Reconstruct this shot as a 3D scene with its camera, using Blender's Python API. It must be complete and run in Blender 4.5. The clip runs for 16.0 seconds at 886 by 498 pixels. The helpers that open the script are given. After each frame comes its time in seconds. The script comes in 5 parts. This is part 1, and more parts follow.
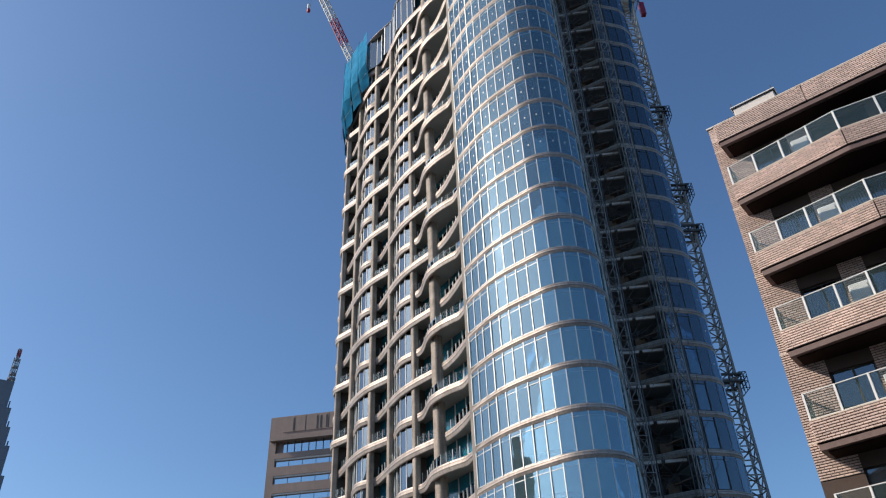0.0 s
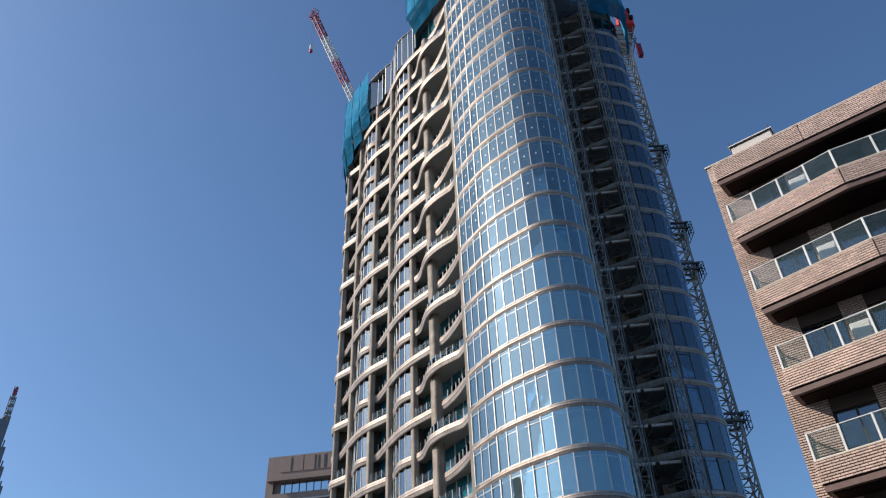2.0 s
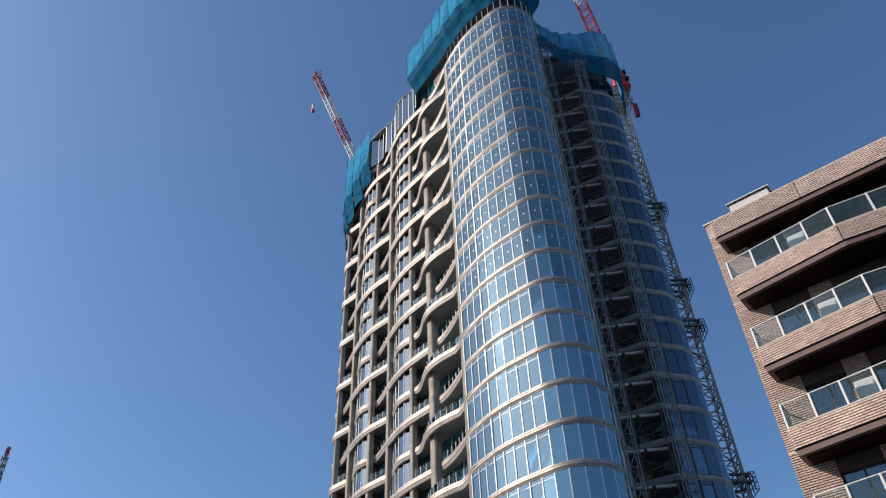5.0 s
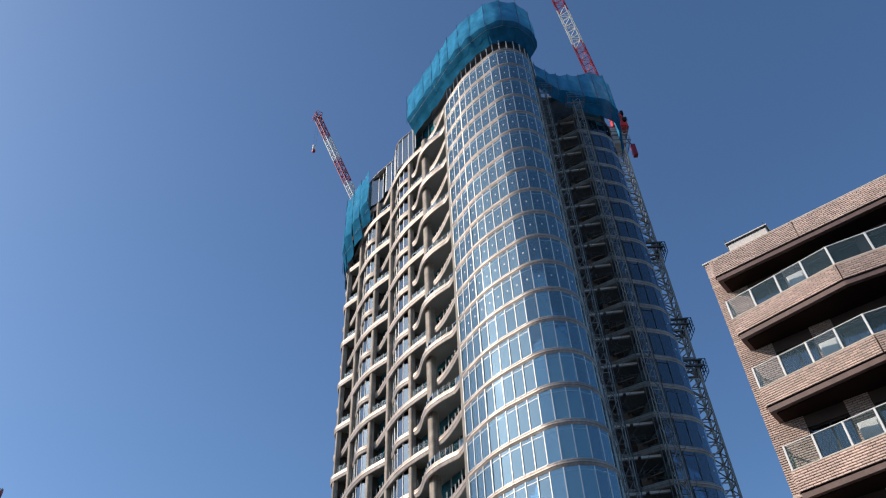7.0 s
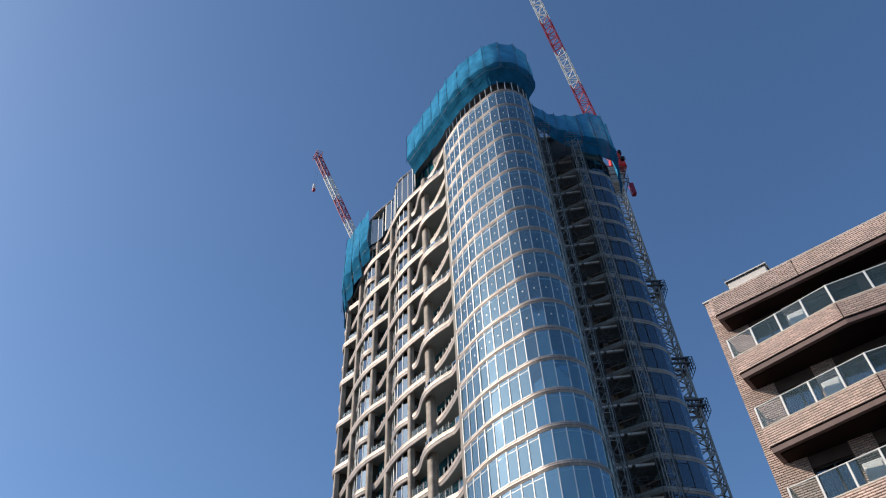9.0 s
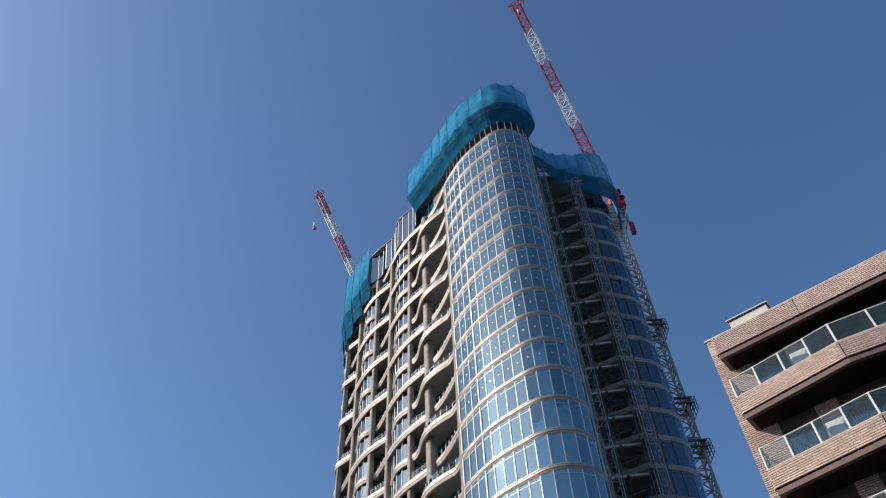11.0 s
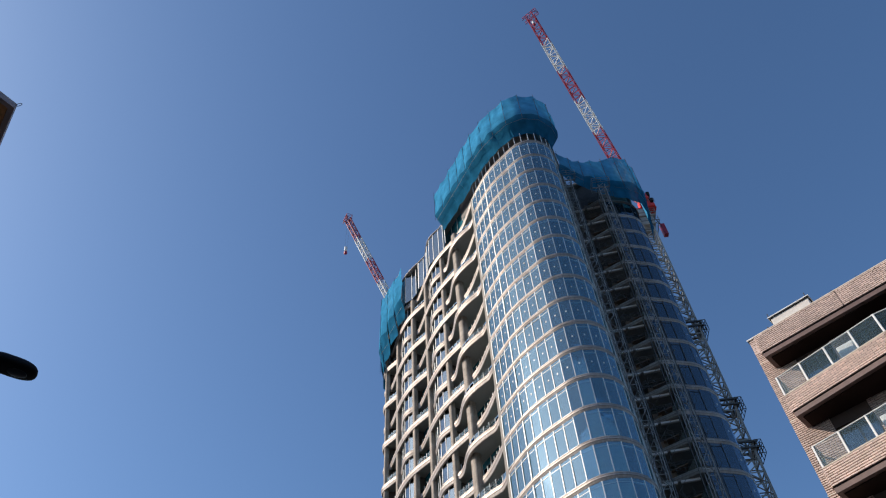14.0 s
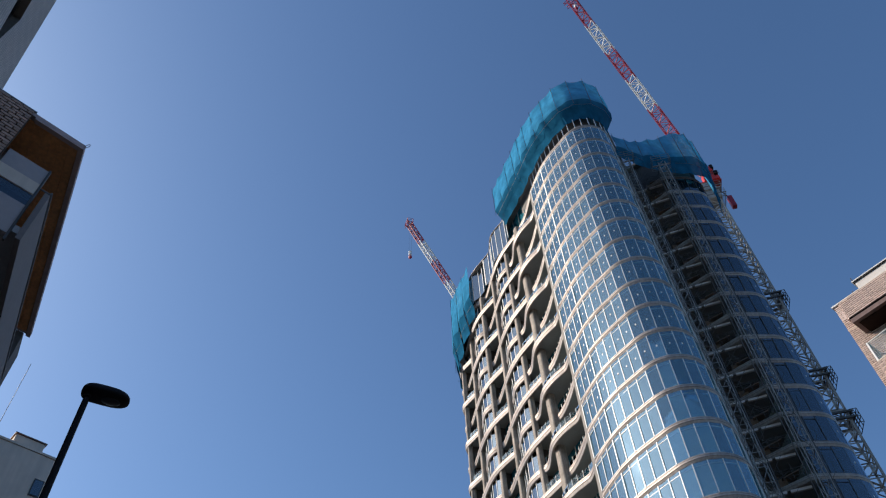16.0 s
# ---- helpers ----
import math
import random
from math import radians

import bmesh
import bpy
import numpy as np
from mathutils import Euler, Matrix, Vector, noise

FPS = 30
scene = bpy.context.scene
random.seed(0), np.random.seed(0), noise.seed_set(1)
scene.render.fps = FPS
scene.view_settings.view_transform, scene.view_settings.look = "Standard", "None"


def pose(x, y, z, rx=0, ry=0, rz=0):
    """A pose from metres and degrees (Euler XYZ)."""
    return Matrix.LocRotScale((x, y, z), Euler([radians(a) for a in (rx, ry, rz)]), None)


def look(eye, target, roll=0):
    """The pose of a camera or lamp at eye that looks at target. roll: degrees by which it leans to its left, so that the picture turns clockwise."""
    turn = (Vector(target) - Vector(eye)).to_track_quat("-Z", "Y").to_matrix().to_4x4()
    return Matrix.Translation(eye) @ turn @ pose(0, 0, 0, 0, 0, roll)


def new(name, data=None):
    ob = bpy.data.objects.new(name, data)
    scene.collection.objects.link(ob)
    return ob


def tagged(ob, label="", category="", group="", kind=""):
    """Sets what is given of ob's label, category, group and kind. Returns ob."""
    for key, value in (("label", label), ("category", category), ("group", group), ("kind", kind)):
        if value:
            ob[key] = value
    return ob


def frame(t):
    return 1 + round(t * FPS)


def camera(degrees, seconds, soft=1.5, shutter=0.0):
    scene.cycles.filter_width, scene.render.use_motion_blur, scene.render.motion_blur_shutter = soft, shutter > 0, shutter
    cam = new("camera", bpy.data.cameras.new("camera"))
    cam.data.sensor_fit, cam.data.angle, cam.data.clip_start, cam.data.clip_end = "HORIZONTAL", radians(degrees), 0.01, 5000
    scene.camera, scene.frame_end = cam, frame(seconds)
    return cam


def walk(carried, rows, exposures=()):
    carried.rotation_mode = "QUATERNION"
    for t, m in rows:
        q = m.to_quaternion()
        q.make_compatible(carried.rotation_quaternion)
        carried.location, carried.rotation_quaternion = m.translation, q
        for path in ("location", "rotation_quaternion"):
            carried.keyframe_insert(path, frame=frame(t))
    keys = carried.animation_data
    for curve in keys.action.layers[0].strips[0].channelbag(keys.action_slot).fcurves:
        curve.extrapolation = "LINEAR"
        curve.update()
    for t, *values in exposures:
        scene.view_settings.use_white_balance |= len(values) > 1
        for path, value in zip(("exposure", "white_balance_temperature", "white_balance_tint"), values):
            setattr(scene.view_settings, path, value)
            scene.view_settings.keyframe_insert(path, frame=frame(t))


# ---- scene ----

# ---------------------------------------------------------------- camera
EYE = (0.0, 0.0, 1.6)
cam = camera(61.35, 16.0, soft=1.15)
# seconds, turn to the left, tilt above the horizon, lean, in degrees
TURNS = [(0.0, 0.00, 34.28, -2.49),
        (0.5, -0.04, 34.99, -2.51),
        (1.0, -0.10, 35.71, -2.53),
        (1.5, -0.12, 36.43, -2.49),
        (2.0, -0.16, 37.16, -2.50),
        (2.5, -0.19, 37.88, -2.53),
        (3.0, -0.23, 38.60, -2.55),
        (3.5, -0.27, 39.32, -2.55),
        (4.0, -0.31, 40.04, -2.59),
        (6.5, -0.61, 43.77, -2.75),
        (7.0, -0.67, 44.51, -2.79),
        (7.5, -0.73, 45.24, -2.82),
        (8.0, -0.82, 45.98, -2.90),
        (8.5, -0.88, 46.71, -2.95),
        (9.0, -0.94, 47.46, -3.01),
        (11.5, -1.20, 50.96, -3.18),
        (12.0, -1.22, 51.38, -3.27),
        (12.5, -1.09, 51.62, -3.41),
        (13.0, -0.53, 51.74, -3.64),
        (13.5, 0.65, 51.77, -3.96),
        (14.0, 2.50, 51.82, -4.26),
        (14.5, 4.82, 51.90, -4.38),
        (15.0, 7.18, 51.96, -4.25),
        (15.5, 9.11, 51.99, -3.98),
        (16.0, 10.40, 51.99, -3.67)]
walk(cam, [(t, Matrix.Translation(EYE) @ pose(0, 0, 0, 0, 0, yaw) @ pose(0, 0, 0, 90 + tilt) @ pose(0, 0, 0, 0, 0, lean))
           for t, yaw, tilt, lean in TURNS],
     exposures=[(0.0, -0.09, 5900, 8), (9.0, -0.06, 5900, 8), (16.0, -0.02, 5900, 8)])

# ---------------------------------------------------------------- sky and sun
SUN_TURN, SUN_HEIGHT = -89.5, 34.0      # degrees from ahead towards the right, degrees above the horizon
world = bpy.data.worlds.new("sky")
scene.world = world
world.use_nodes = True
wt = world.node_tree
sky = wt.nodes.new("ShaderNodeTexSky")
sky.sky_type = 'NISHITA'
sky.sun_disc = False
sky.sun_elevation = radians(SUN_HEIGHT)
sky.sun_rotation = radians(SUN_TURN)
sky.air_density, sky.dust_density, sky.ozone_density = 1.0, 1.45, 3.0
clear_air = wt.nodes.new("ShaderNodeVectorMath")      # the clean, cyan-blue air of a winter day
clear_air.operation = 'MULTIPLY'
clear_air.inputs[1].default_value = (0.895, 1.0, 1.07)
wt.links.new(sky.outputs[0], clear_air.inputs[0])
wt.links.new(clear_air.outputs[0], wt.nodes["Background"].inputs[0])
wt.nodes["Background"].inputs[1].default_value = 0.13
sun_way = Vector((math.sin(radians(SUN_TURN)) * math.cos(radians(SUN_HEIGHT)),
                  math.cos(radians(SUN_TURN)) * math.cos(radians(SUN_HEIGHT)), math.sin(radians(SUN_HEIGHT))))
sun = new("sun", bpy.data.lights.new("sun", 'SUN'))
sun.data.energy, sun.data.angle, sun.data.color = 5.0, radians(0.53), (1.0, 0.82, 0.62)
sun.matrix_world = look(sun_way * 500, (0, 0, 0))


# ---------------------------------------------------------------- materials
def material(name, color, rough=0.6, metal=0.0, vary=0.15, grain=(0.6, 9.0), bump=0.0, bump_scale=30.0, coat=0.0,
             random_object=0.0, spec=0.5, streak=0.0, island=0.0):
    """A surface of one colour with two scales of stain and grain, fine relief, and streaks that run down it."""
    m = bpy.data.materials.new(name)
    m.use_nodes = True
    nt = m.node_tree
    n, l = nt.nodes, nt.links
    b = n["Principled BSDF"]
    b.inputs["Roughness"].default_value, b.inputs["Metallic"].default_value = rough, metal
    b.inputs["Specular IOR Level"].default_value, b.inputs["Coat Weight"].default_value = spec, coat
    geo = n.new("ShaderNodeNewGeometry")
    last = None
    for k, (scale, amount) in enumerate(((grain[0], vary), (grain[1], vary * 0.6), (0.0, streak))):
        if amount <= 0:
            continue
        t = n.new("ShaderNodeTexNoise")
        t.inputs["Detail"].default_value = 4.0
        if k == 2:
            t.inputs["Scale"].default_value = 1.0
            mp = n.new("ShaderNodeMapping")
            mp.inputs["Scale"].default_value = (5.0, 5.0, 0.25)
            l.new(geo.outputs["Position"], mp.inputs[0])
            l.new(mp.outputs[0], t.inputs["Vector"])
        else:
            t.inputs["Scale"].default_value = scale
            l.new(geo.outputs["Position"], t.inputs["Vector"])
        r = n.new("ShaderNodeMapRange")
        r.inputs["From Min"].default_value, r.inputs["From Max"].default_value = 0.3, 0.7
        r.inputs["To Min"].default_value, r.inputs["To Max"].default_value = 1 - amount, 1 + amount
        l.new(t.outputs["Fac"], r.inputs["Value"])
        if last is None:
            last = r.outputs[0]
        else:
            mul = n.new("ShaderNodeMath")
            mul.operation = 'MULTIPLY'
            l.new(last, mul.inputs[0]), l.new(r.outputs[0], mul.inputs[1])
            last = mul.outputs[0]
    for amount, node, socket in ((random_object, "ShaderNodeObjectInfo", "Random"), (island, "ShaderNodeNewGeometry", "Random Per Island")):
        if amount <= 0:
            continue
        info = n.new(node)
        r = n.new("ShaderNodeMapRange")
        r.inputs["To Min"].default_value, r.inputs["To Max"].default_value = 1 - amount, 1 + amount
        l.new(info.outputs[socket], r.inputs["Value"])
        if last is None:
            last = r.outputs[0]
        else:
            mul = n.new("ShaderNodeMath")
            mul.operation = 'MULTIPLY'
            l.new(last, mul.inputs[0]), l.new(r.outputs[0], mul.inputs[1])
            last = mul.outputs[0]
    if last is not None:
        sc = n.new("ShaderNodeVectorMath")
        sc.operation = 'SCALE'
        sc.inputs[0].default_value = color
        l.new(last, sc.inputs["Scale"])
        l.new(sc.outputs[0], b.inputs["Base Color"])
    else:
        b.inputs["Base Color"].default_value = (*color, 1)
    if bump > 0:
        t = n.new("ShaderNodeTexNoise")
        t.inputs["Scale"].default_value = bump_scale
        l.new(geo.outputs["Position"], t.inputs["Vector"])
        bp = n.new("ShaderNodeBump")
        bp.inputs["Strength"].default_value, bp.inputs["Distance"].default_value = bump, 0.02
        l.new(t.outputs["Fac"], bp.inputs["Height"])
        l.new(bp.outputs[0], b.inputs["Normal"])
    return m


def glass_material(name, mirror=0.42, tint=(0.75, 0.85, 0.9), see=(0.35, 0.45, 0.45), wobble=0.02, ior=1.5, haze=0.0):
    """Coated window glass: a tinted mirror over a tinted clear sheet, gently uneven from pane to pane."""
    m = bpy.data.materials.new(name)
    m.use_nodes = True
    nt = m.node_tree
    n, l = nt.nodes, nt.links
    for x in list(n):
        n.remove(x)
    out, mix = n.new("ShaderNodeOutputMaterial"), n.new("ShaderNodeMixShader")
    gl, tr = n.new("ShaderNodeBsdfGlossy"), n.new("ShaderNodeBsdfTransparent")
    gl.inputs["Color"].default_value, gl.inputs["Roughness"].default_value = (*tint, 1), 0.015
    tr.inputs["Color"].default_value = (*see, 1)
    fr = n.new("ShaderNodeFresnel")
    fr.inputs["IOR"].default_value = ior
    r = n.new("ShaderNodeMapRange")
    r.inputs["To Min"].default_value, r.inputs["To Max"].default_value = mirror, 1.0
    geo = n.new("ShaderNodeNewGeometry")
    t = n.new("ShaderNodeTexNoise")
    t.inputs["Scale"].default_value = 0.45
    l.new(geo.outputs["Position"], t.inputs["Vector"])
    bp = n.new("ShaderNodeBump")
    bp.inputs["Strength"].default_value, bp.inputs["Distance"].default_value = wobble * 10, 0.05
    l.new(t.outputs["Fac"], bp.inputs["Height"])
    l.new(bp.outputs[0], gl.inputs["Normal"])
    l.new(fr.outputs[0], r.inputs["Value"])
    l.new(r.outputs[0], mix.inputs[0])
    l.new(tr.outputs[0], mix.inputs[1]), l.new(gl.outputs[0], mix.inputs[2])
    if haze > 0:      # grey-green veil: room light behind the panes, or milkiness of rails, as diffuse colour
        df, over = n.new("ShaderNodeBsdfDiffuse"), n.new("ShaderNodeMixShader")
        df.inputs[0].default_value = (0.42, 0.59, 0.53, 1)
        over.inputs[0].default_value = haze
        l.new(mix.outputs[0], over.inputs[1]), l.new(df.outputs[0], over.inputs[2])
        l.new(over.outputs[0], out.inputs[0])
    else:
        l.new(mix.outputs[0], out.inputs[0])
    return m


def net_material(name, color, light=0.4, holes=0.25):
    """Woven sheeting that lets some light through."""
    m = bpy.data.materials.new(name)
    m.use_nodes = True
    nt = m.node_tree
    n, l = nt.nodes, nt.links
    for x in list(n):
        n.remove(x)
    out = n.new("ShaderNodeOutputMaterial")
    df, tl, tr = n.new("ShaderNodeBsdfDiffuse"), n.new("ShaderNodeBsdfTranslucent"), n.new("ShaderNodeBsdfTransparent")
    geo = n.new("ShaderNodeNewGeometry")
    t = n.new("ShaderNodeTexNoise")
    t.inputs["Scale"].default_value, t.inputs["Detail"].default_value = 0.8, 6.0
    l.new(geo.outputs["Position"], t.inputs["Vector"])
    ramp = n.new("ShaderNodeValToRGB")
    ramp.color_ramp.elements[0].position, ramp.color_ramp.elements[1].position = 0.3, 0.75
    ramp.color_ramp.elements[0].color = (*[c * 0.75 for c in color], 1)
    ramp.color_ramp.elements[1].color = (*[min(1, c * 1.25) for c in color], 1)
    l.new(t.outputs["Fac"], ramp.inputs[0])
    l.new(ramp.outputs[0], df.inputs[0]), l.new(ramp.outputs[0], tl.inputs[0])
    a, b = n.new("ShaderNodeMixShader"), n.new("ShaderNodeMixShader")
    a.inputs[0].default_value, b.inputs[0].default_value = light, holes
    l.new(df.outputs[0], a.inputs[1]), l.new(tl.outputs[0], a.inputs[2])
    l.new(a.outputs[0], b.inputs[1]), l.new(tr.outputs[0], b.inputs[2])
    l.new(b.outputs[0], out.inputs[0])
    return m


BAND = material("pale_bronze_cladding", (0.385, 0.33, 0.295), 0.52, 0.45, 0.20, (0.5, 6.0), streak=0.16, spec=0.4)
SOFFIT = material("slab_underside", (0.31, 0.295, 0.275), 0.7, 0.0, 0.1)
COLUMN = material("grey_brown_stone_tile", (0.32, 0.262, 0.212), 0.75, 0.0, 0.28, (0.7, 7.0), streak=0.25)
PIERTILE = material("dark_grey_pier_tile", (0.20, 0.175, 0.155), 0.7, 0.0, 0.25, (0.8, 9.0))
# brown tile, also the dark colour that stands for shade in deep recesses
TILESHADE = material("dark_tile_and_recess_shade", (0.09, 0.075, 0.064), 0.7, 0.0, 0.2, (0.8, 9.0))
CONCRETE = material("raw_concrete", (0.32, 0.29, 0.26), 0.85, 0.0, 0.18, (0.4, 5.0), bump=0.2, streak=0.2)
MULLION = material("silver_aluminium", (0.70, 0.69, 0.67), 0.5, 0.2, 0.05)
# dark frames, and the aluminium bars of the lobe as shade darkens them
DARKFRAME = material("dark_frame_and_lobe_shade", (0.07, 0.065, 0.06), 0.5, 0.3, 0.1)
# the diffuse share lifts the panes in place of light from the rooms
GLASS = glass_material("blue_coated_glass", 0.22, (0.66, 0.85, 1.0), (0.90, 1.0, 0.94), 0.015, haze=0.07)
# darker copy of the blue glass for the lobe that gets no sun
LOBEGLASS = glass_material("shaded_blue_glass", 0.10, (0.70, 0.84, 1.0), (0.55, 0.62, 0.64), 0.012, haze=0.015)
OFFICEGLASS = glass_material("mirror_office_glass", 0.72, (0.85, 0.95, 1.0), (0.2, 0.22, 0.24))
FILMGLASS = material("blue_protective_film", (0.025, 0.17, 0.24), 0.12, 0.0, 0.25, (0.5, 3.0), spec=0.8)
SPANDREL = material("lilac_grey_ceiling_box", (0.30, 0.28, 0.29), 0.8, 0.0, 0.1)
BAYGLASS = glass_material("bay_window_glass", 0.20, (0.85, 0.93, 1.0), (0.42, 0.50, 0.52), 0.004)
CEILING = material("pale_ceiling_board", (0.80, 0.84, 0.78), 0.9, 0.0, 0.12, (0.3, 2.0))
SCREED = material("grey_floor_screed", (0.62, 0.63, 0.58), 0.9, 0.0, 0.15, (0.3, 2.0))
CLEAR = glass_material("clear_rail_glass", 0.01, (0.9, 0.95, 1.0), (0.93, 0.95, 0.95), 0.004, 1.25, haze=0.05)
RAILGLASS = glass_material("clear_balcony_glass", 0.0, (0.9, 0.95, 1.0), (0.93, 0.96, 0.95), 0.004, 1.12)
INNER = material("unfinished_plaster_room", (0.62, 0.63, 0.56), 0.9, 0.0, 0.25, (0.15, 1.2))
NET = net_material("blue_mesh_sheet", (0.06, 0.27, 0.47), 0.15, 0.08)
# darker copy of the net colour for its shaded underside
NETSHADE = net_material("shaded_blue_mesh_hem", (0.022, 0.12, 0.22), 0.06, 0.02)
STEEL = material("galvanised_steel", (0.20, 0.205, 0.21), 0.55, 0.3, 0.2, (1.0, 9.0))
DARKSTEEL = material("dark_hoist_steel", (0.085, 0.083, 0.08), 0.6, 0.3, 0.25, (1.0, 9.0))
CRANEWHITE = material("white_crane_paint", (0.72, 0.72, 0.70), 0.5, 0.0, 0.1)
CRANERED = material("red_crane_paint", (0.36, 0.018, 0.045), 0.5, 0.0, 0.2)
DECKRED = material("bright_red_housing_paint", (0.58, 0.028, 0.02), 0.45, 0.0, 0.2)
CREAM = material("cream_mast_paint", (0.33, 0.32, 0.30), 0.6, 0.0, 0.2)
BLACK = material("black_lamp_paint", (0.009, 0.009, 0.011), 0.65, 0.0, 0.2, spec=0.2)
WHITE = material("white_powder_coat", (0.74, 0.73, 0.71), 0.45, 0.0, 0.06)
BRICK = material("pinkish_beige_brick_tile", (0.66, 0.51, 0.445), 0.8, 0.0, 0.1, (0.8, 14.0), random_object=0.14, island=0.16)
MORTAR = material("grey_brown_mortar", (0.085, 0.06, 0.05), 0.9, 0.0, 0.12)
# brown paint taken nearly to black: the deep balcony shade is in this colour
SLABSHADE = material("brown_soffit_with_shade", (0.026, 0.015, 0.012), 0.9, 0.0, 0.12, spec=0.1)
EDGEPAINT = material("mauve_brown_edge_paint", (0.15, 0.095, 0.085), 0.65, 0.0, 0.12, streak=0.12)
WINDOW = glass_material("dark_window_glass", 0.08, (0.8, 0.9, 1.0), (0.55, 0.60, 0.62))
# unlit room depth, painted as a near-black colour
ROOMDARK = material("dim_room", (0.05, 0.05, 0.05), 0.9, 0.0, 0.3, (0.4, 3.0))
ASPHALT = material("asphalt", (0.05, 0.05, 0.052), 0.9, 0.0, 0.2, (0.3, 12.0), bump=0.3)
GREYWALL = material("taupe_office_tile", (0.34, 0.255, 0.215), 0.75, 0.0, 0.08, (0.1, 1.0), streak=0.06)
DISTANT = material("grey_far_tower_stone", (0.22, 0.23, 0.26), 0.8, 0.0, 0.06, (0.05, 0.5))
GREYTILE = material("light_grey_small_tile", (0.33, 0.315, 0.31), 0.7, 0.0, 0.08, (1.0, 12.0), streak=0.1)
DARKBRICK = material("brown_brick_tile", (0.44, 0.30, 0.235), 0.8, 0.0, 0.12, (0.8, 14.0), random_object=0.18)
WOOD = material("orange_brown_wood_soffit", (0.66, 0.31, 0.115), 0.55, 0.0, 0.3, (1.4, 16.0))
BOARD = material("dirty_formwork_timber", (0.16, 0.10, 0.06), 0.8, 0.0, 0.25, (1.2, 9.0))
PALEWALL = material("pale_render_wall", (0.68, 0.59, 0.50), 0.85, 0.0, 0.08, (0.4, 4.0), streak=0.1)
TAUPEPANEL = material("dark_taupe_panel", (0.19, 0.165, 0.16), 0.7, 0.0, 0.1)
LILACPANEL = material("lilac_grey_panel", (0.40, 0.36, 0.36), 0.6, 0.0, 0.08)
FASCIA = material("mauve_metal_fascia", (0.45, 0.345, 0.325), 0.6, 0.0, 0.1, streak=0.1)
PANELWHITE = material("white_balcony_panel", (0.66, 0.61, 0.56), 0.6, 0.0, 0.06)


# ---------------------------------------------------------------- mesh helpers
def thing(name, label, category, place=(0, 0, 0), group="", kind=""):
    ob = new(name)
    ob.empty_display_size = 0.3
    ob.location = place
    return tagged(ob, label, category, group, kind)


def finish(bm, name, mat, parent=None, label="", smooth=False):
    me = bpy.data.meshes.new(name)
    bm.to_mesh(me)
    bm.free()
    for mt in (mat if isinstance(mat, (list, tuple)) else [mat]):
        me.materials.append(mt)
    if smooth:
        for p in me.polygons:
            p.use_smooth = True
    ob = new(name, me)
    if parent:
        ob.parent = parent
        w = Vector((0, 0, 0))
        up = parent
        while up:
            w += up.location
            up = up.parent
        ob.location = -w
    if label:
        ob["label"] = label
    return ob


part = finish


def put(name, mesh, m, parent, label=""):
    """One more object on a mesh that is there already, at the world pose m."""
    ob = new(name, mesh)
    ob.parent = parent
    w = Vector((0, 0, 0))
    up = parent
    while up:
        w += up.location
        up = up.parent
    ob.matrix_basis = Matrix.Translation(-w) @ m
    if label:
        ob["label"] = label
    return ob


def mesh_of(bm, name, mat):
    me = bpy.data.meshes.new(name)
    bm.to_mesh(me)
    bm.free()
    for mt in (mat if isinstance(mat, (list, tuple)) else [mat]):
        me.materials.append(mt)
    return me


def box(bm, x0, y0, z0, x1, y1, z1, m=None, bevel=0.0, index=0):
    c = bmesh.ops.create_cube(bm, size=1.0)
    t = Matrix.Translation(((x0 + x1) / 2, (y0 + y1) / 2, (z0 + z1) / 2)) @ Matrix.Diagonal((abs(x1 - x0), abs(y1 - y0), abs(z1 - z0), 1))
    bmesh.ops.transform(bm, matrix=(m @ t) if m else t, verts=c["verts"])
    faces = {f for v in c["verts"] for f in v.link_faces}
    if m and m.determinant() < 0:
        bmesh.ops.reverse_faces(bm, faces=list(faces))
    for f in faces:
        f.material_index = index
    if bevel > 0:
        bmesh.ops.bevel(bm, geom=list({e for f in faces for e in f.edges}), offset=bevel, segments=1, affect='EDGES')


def quick_beam(verts, faces, a, b, w, sides=4):
    """Adds a thin bar from a to b to the lists of a mesh."""
    a, b = Vector(a), Vector(b)
    d = (b - a).normalized()
    side = d.cross(Vector((0, 0, 1)))
    if side.length < 1e-3:
        side = Vector((1, 0, 0))
    side.normalize()
    up = side.cross(d)
    i = len(verts)
    for p in (a, b):
        for k in range(sides):
            g = 2 * math.pi * (k + 0.5) / sides
            verts.append(p + (side * math.cos(g) + up * math.sin(g)) * w * 0.7)
    for k in range(sides):
        j = (k + 1) % sides
        faces.append((i + k, i + j, i + sides + j, i + sides + k))
    faces.append(tuple(i + k for k in range(sides))[::-1])
    faces.append(tuple(i + sides + k for k in range(sides)))


def from_lists(name, verts, faces, mat, parent=None, label="", smooth=False, closed=False):
    me = bpy.data.meshes.new(name)
    me.from_pydata([tuple(v) for v in verts], [], faces)
    me.update()
    if closed:
        bm = bmesh.new()
        bm.from_mesh(me)
        bmesh.ops.recalc_face_normals(bm, faces=bm.faces)
        bm.to_mesh(me)
        bm.free()
    me.materials.append(mat)
    if smooth:
        for p in me.polygons:
            p.use_smooth = True
    ob = new(name, me)
    if parent:
        ob.parent = parent
        w = Vector((0, 0, 0))
        up = parent
        while up:
            w += up.location
            up = up.parent
        ob.location = -w
    if label:
        ob["label"] = label
    return ob


# ---------------------------------------------------------------- ground
bm = bmesh.new()
bmesh.ops.create_grid(bm, x_segments=8, y_segments=8, size=2500)
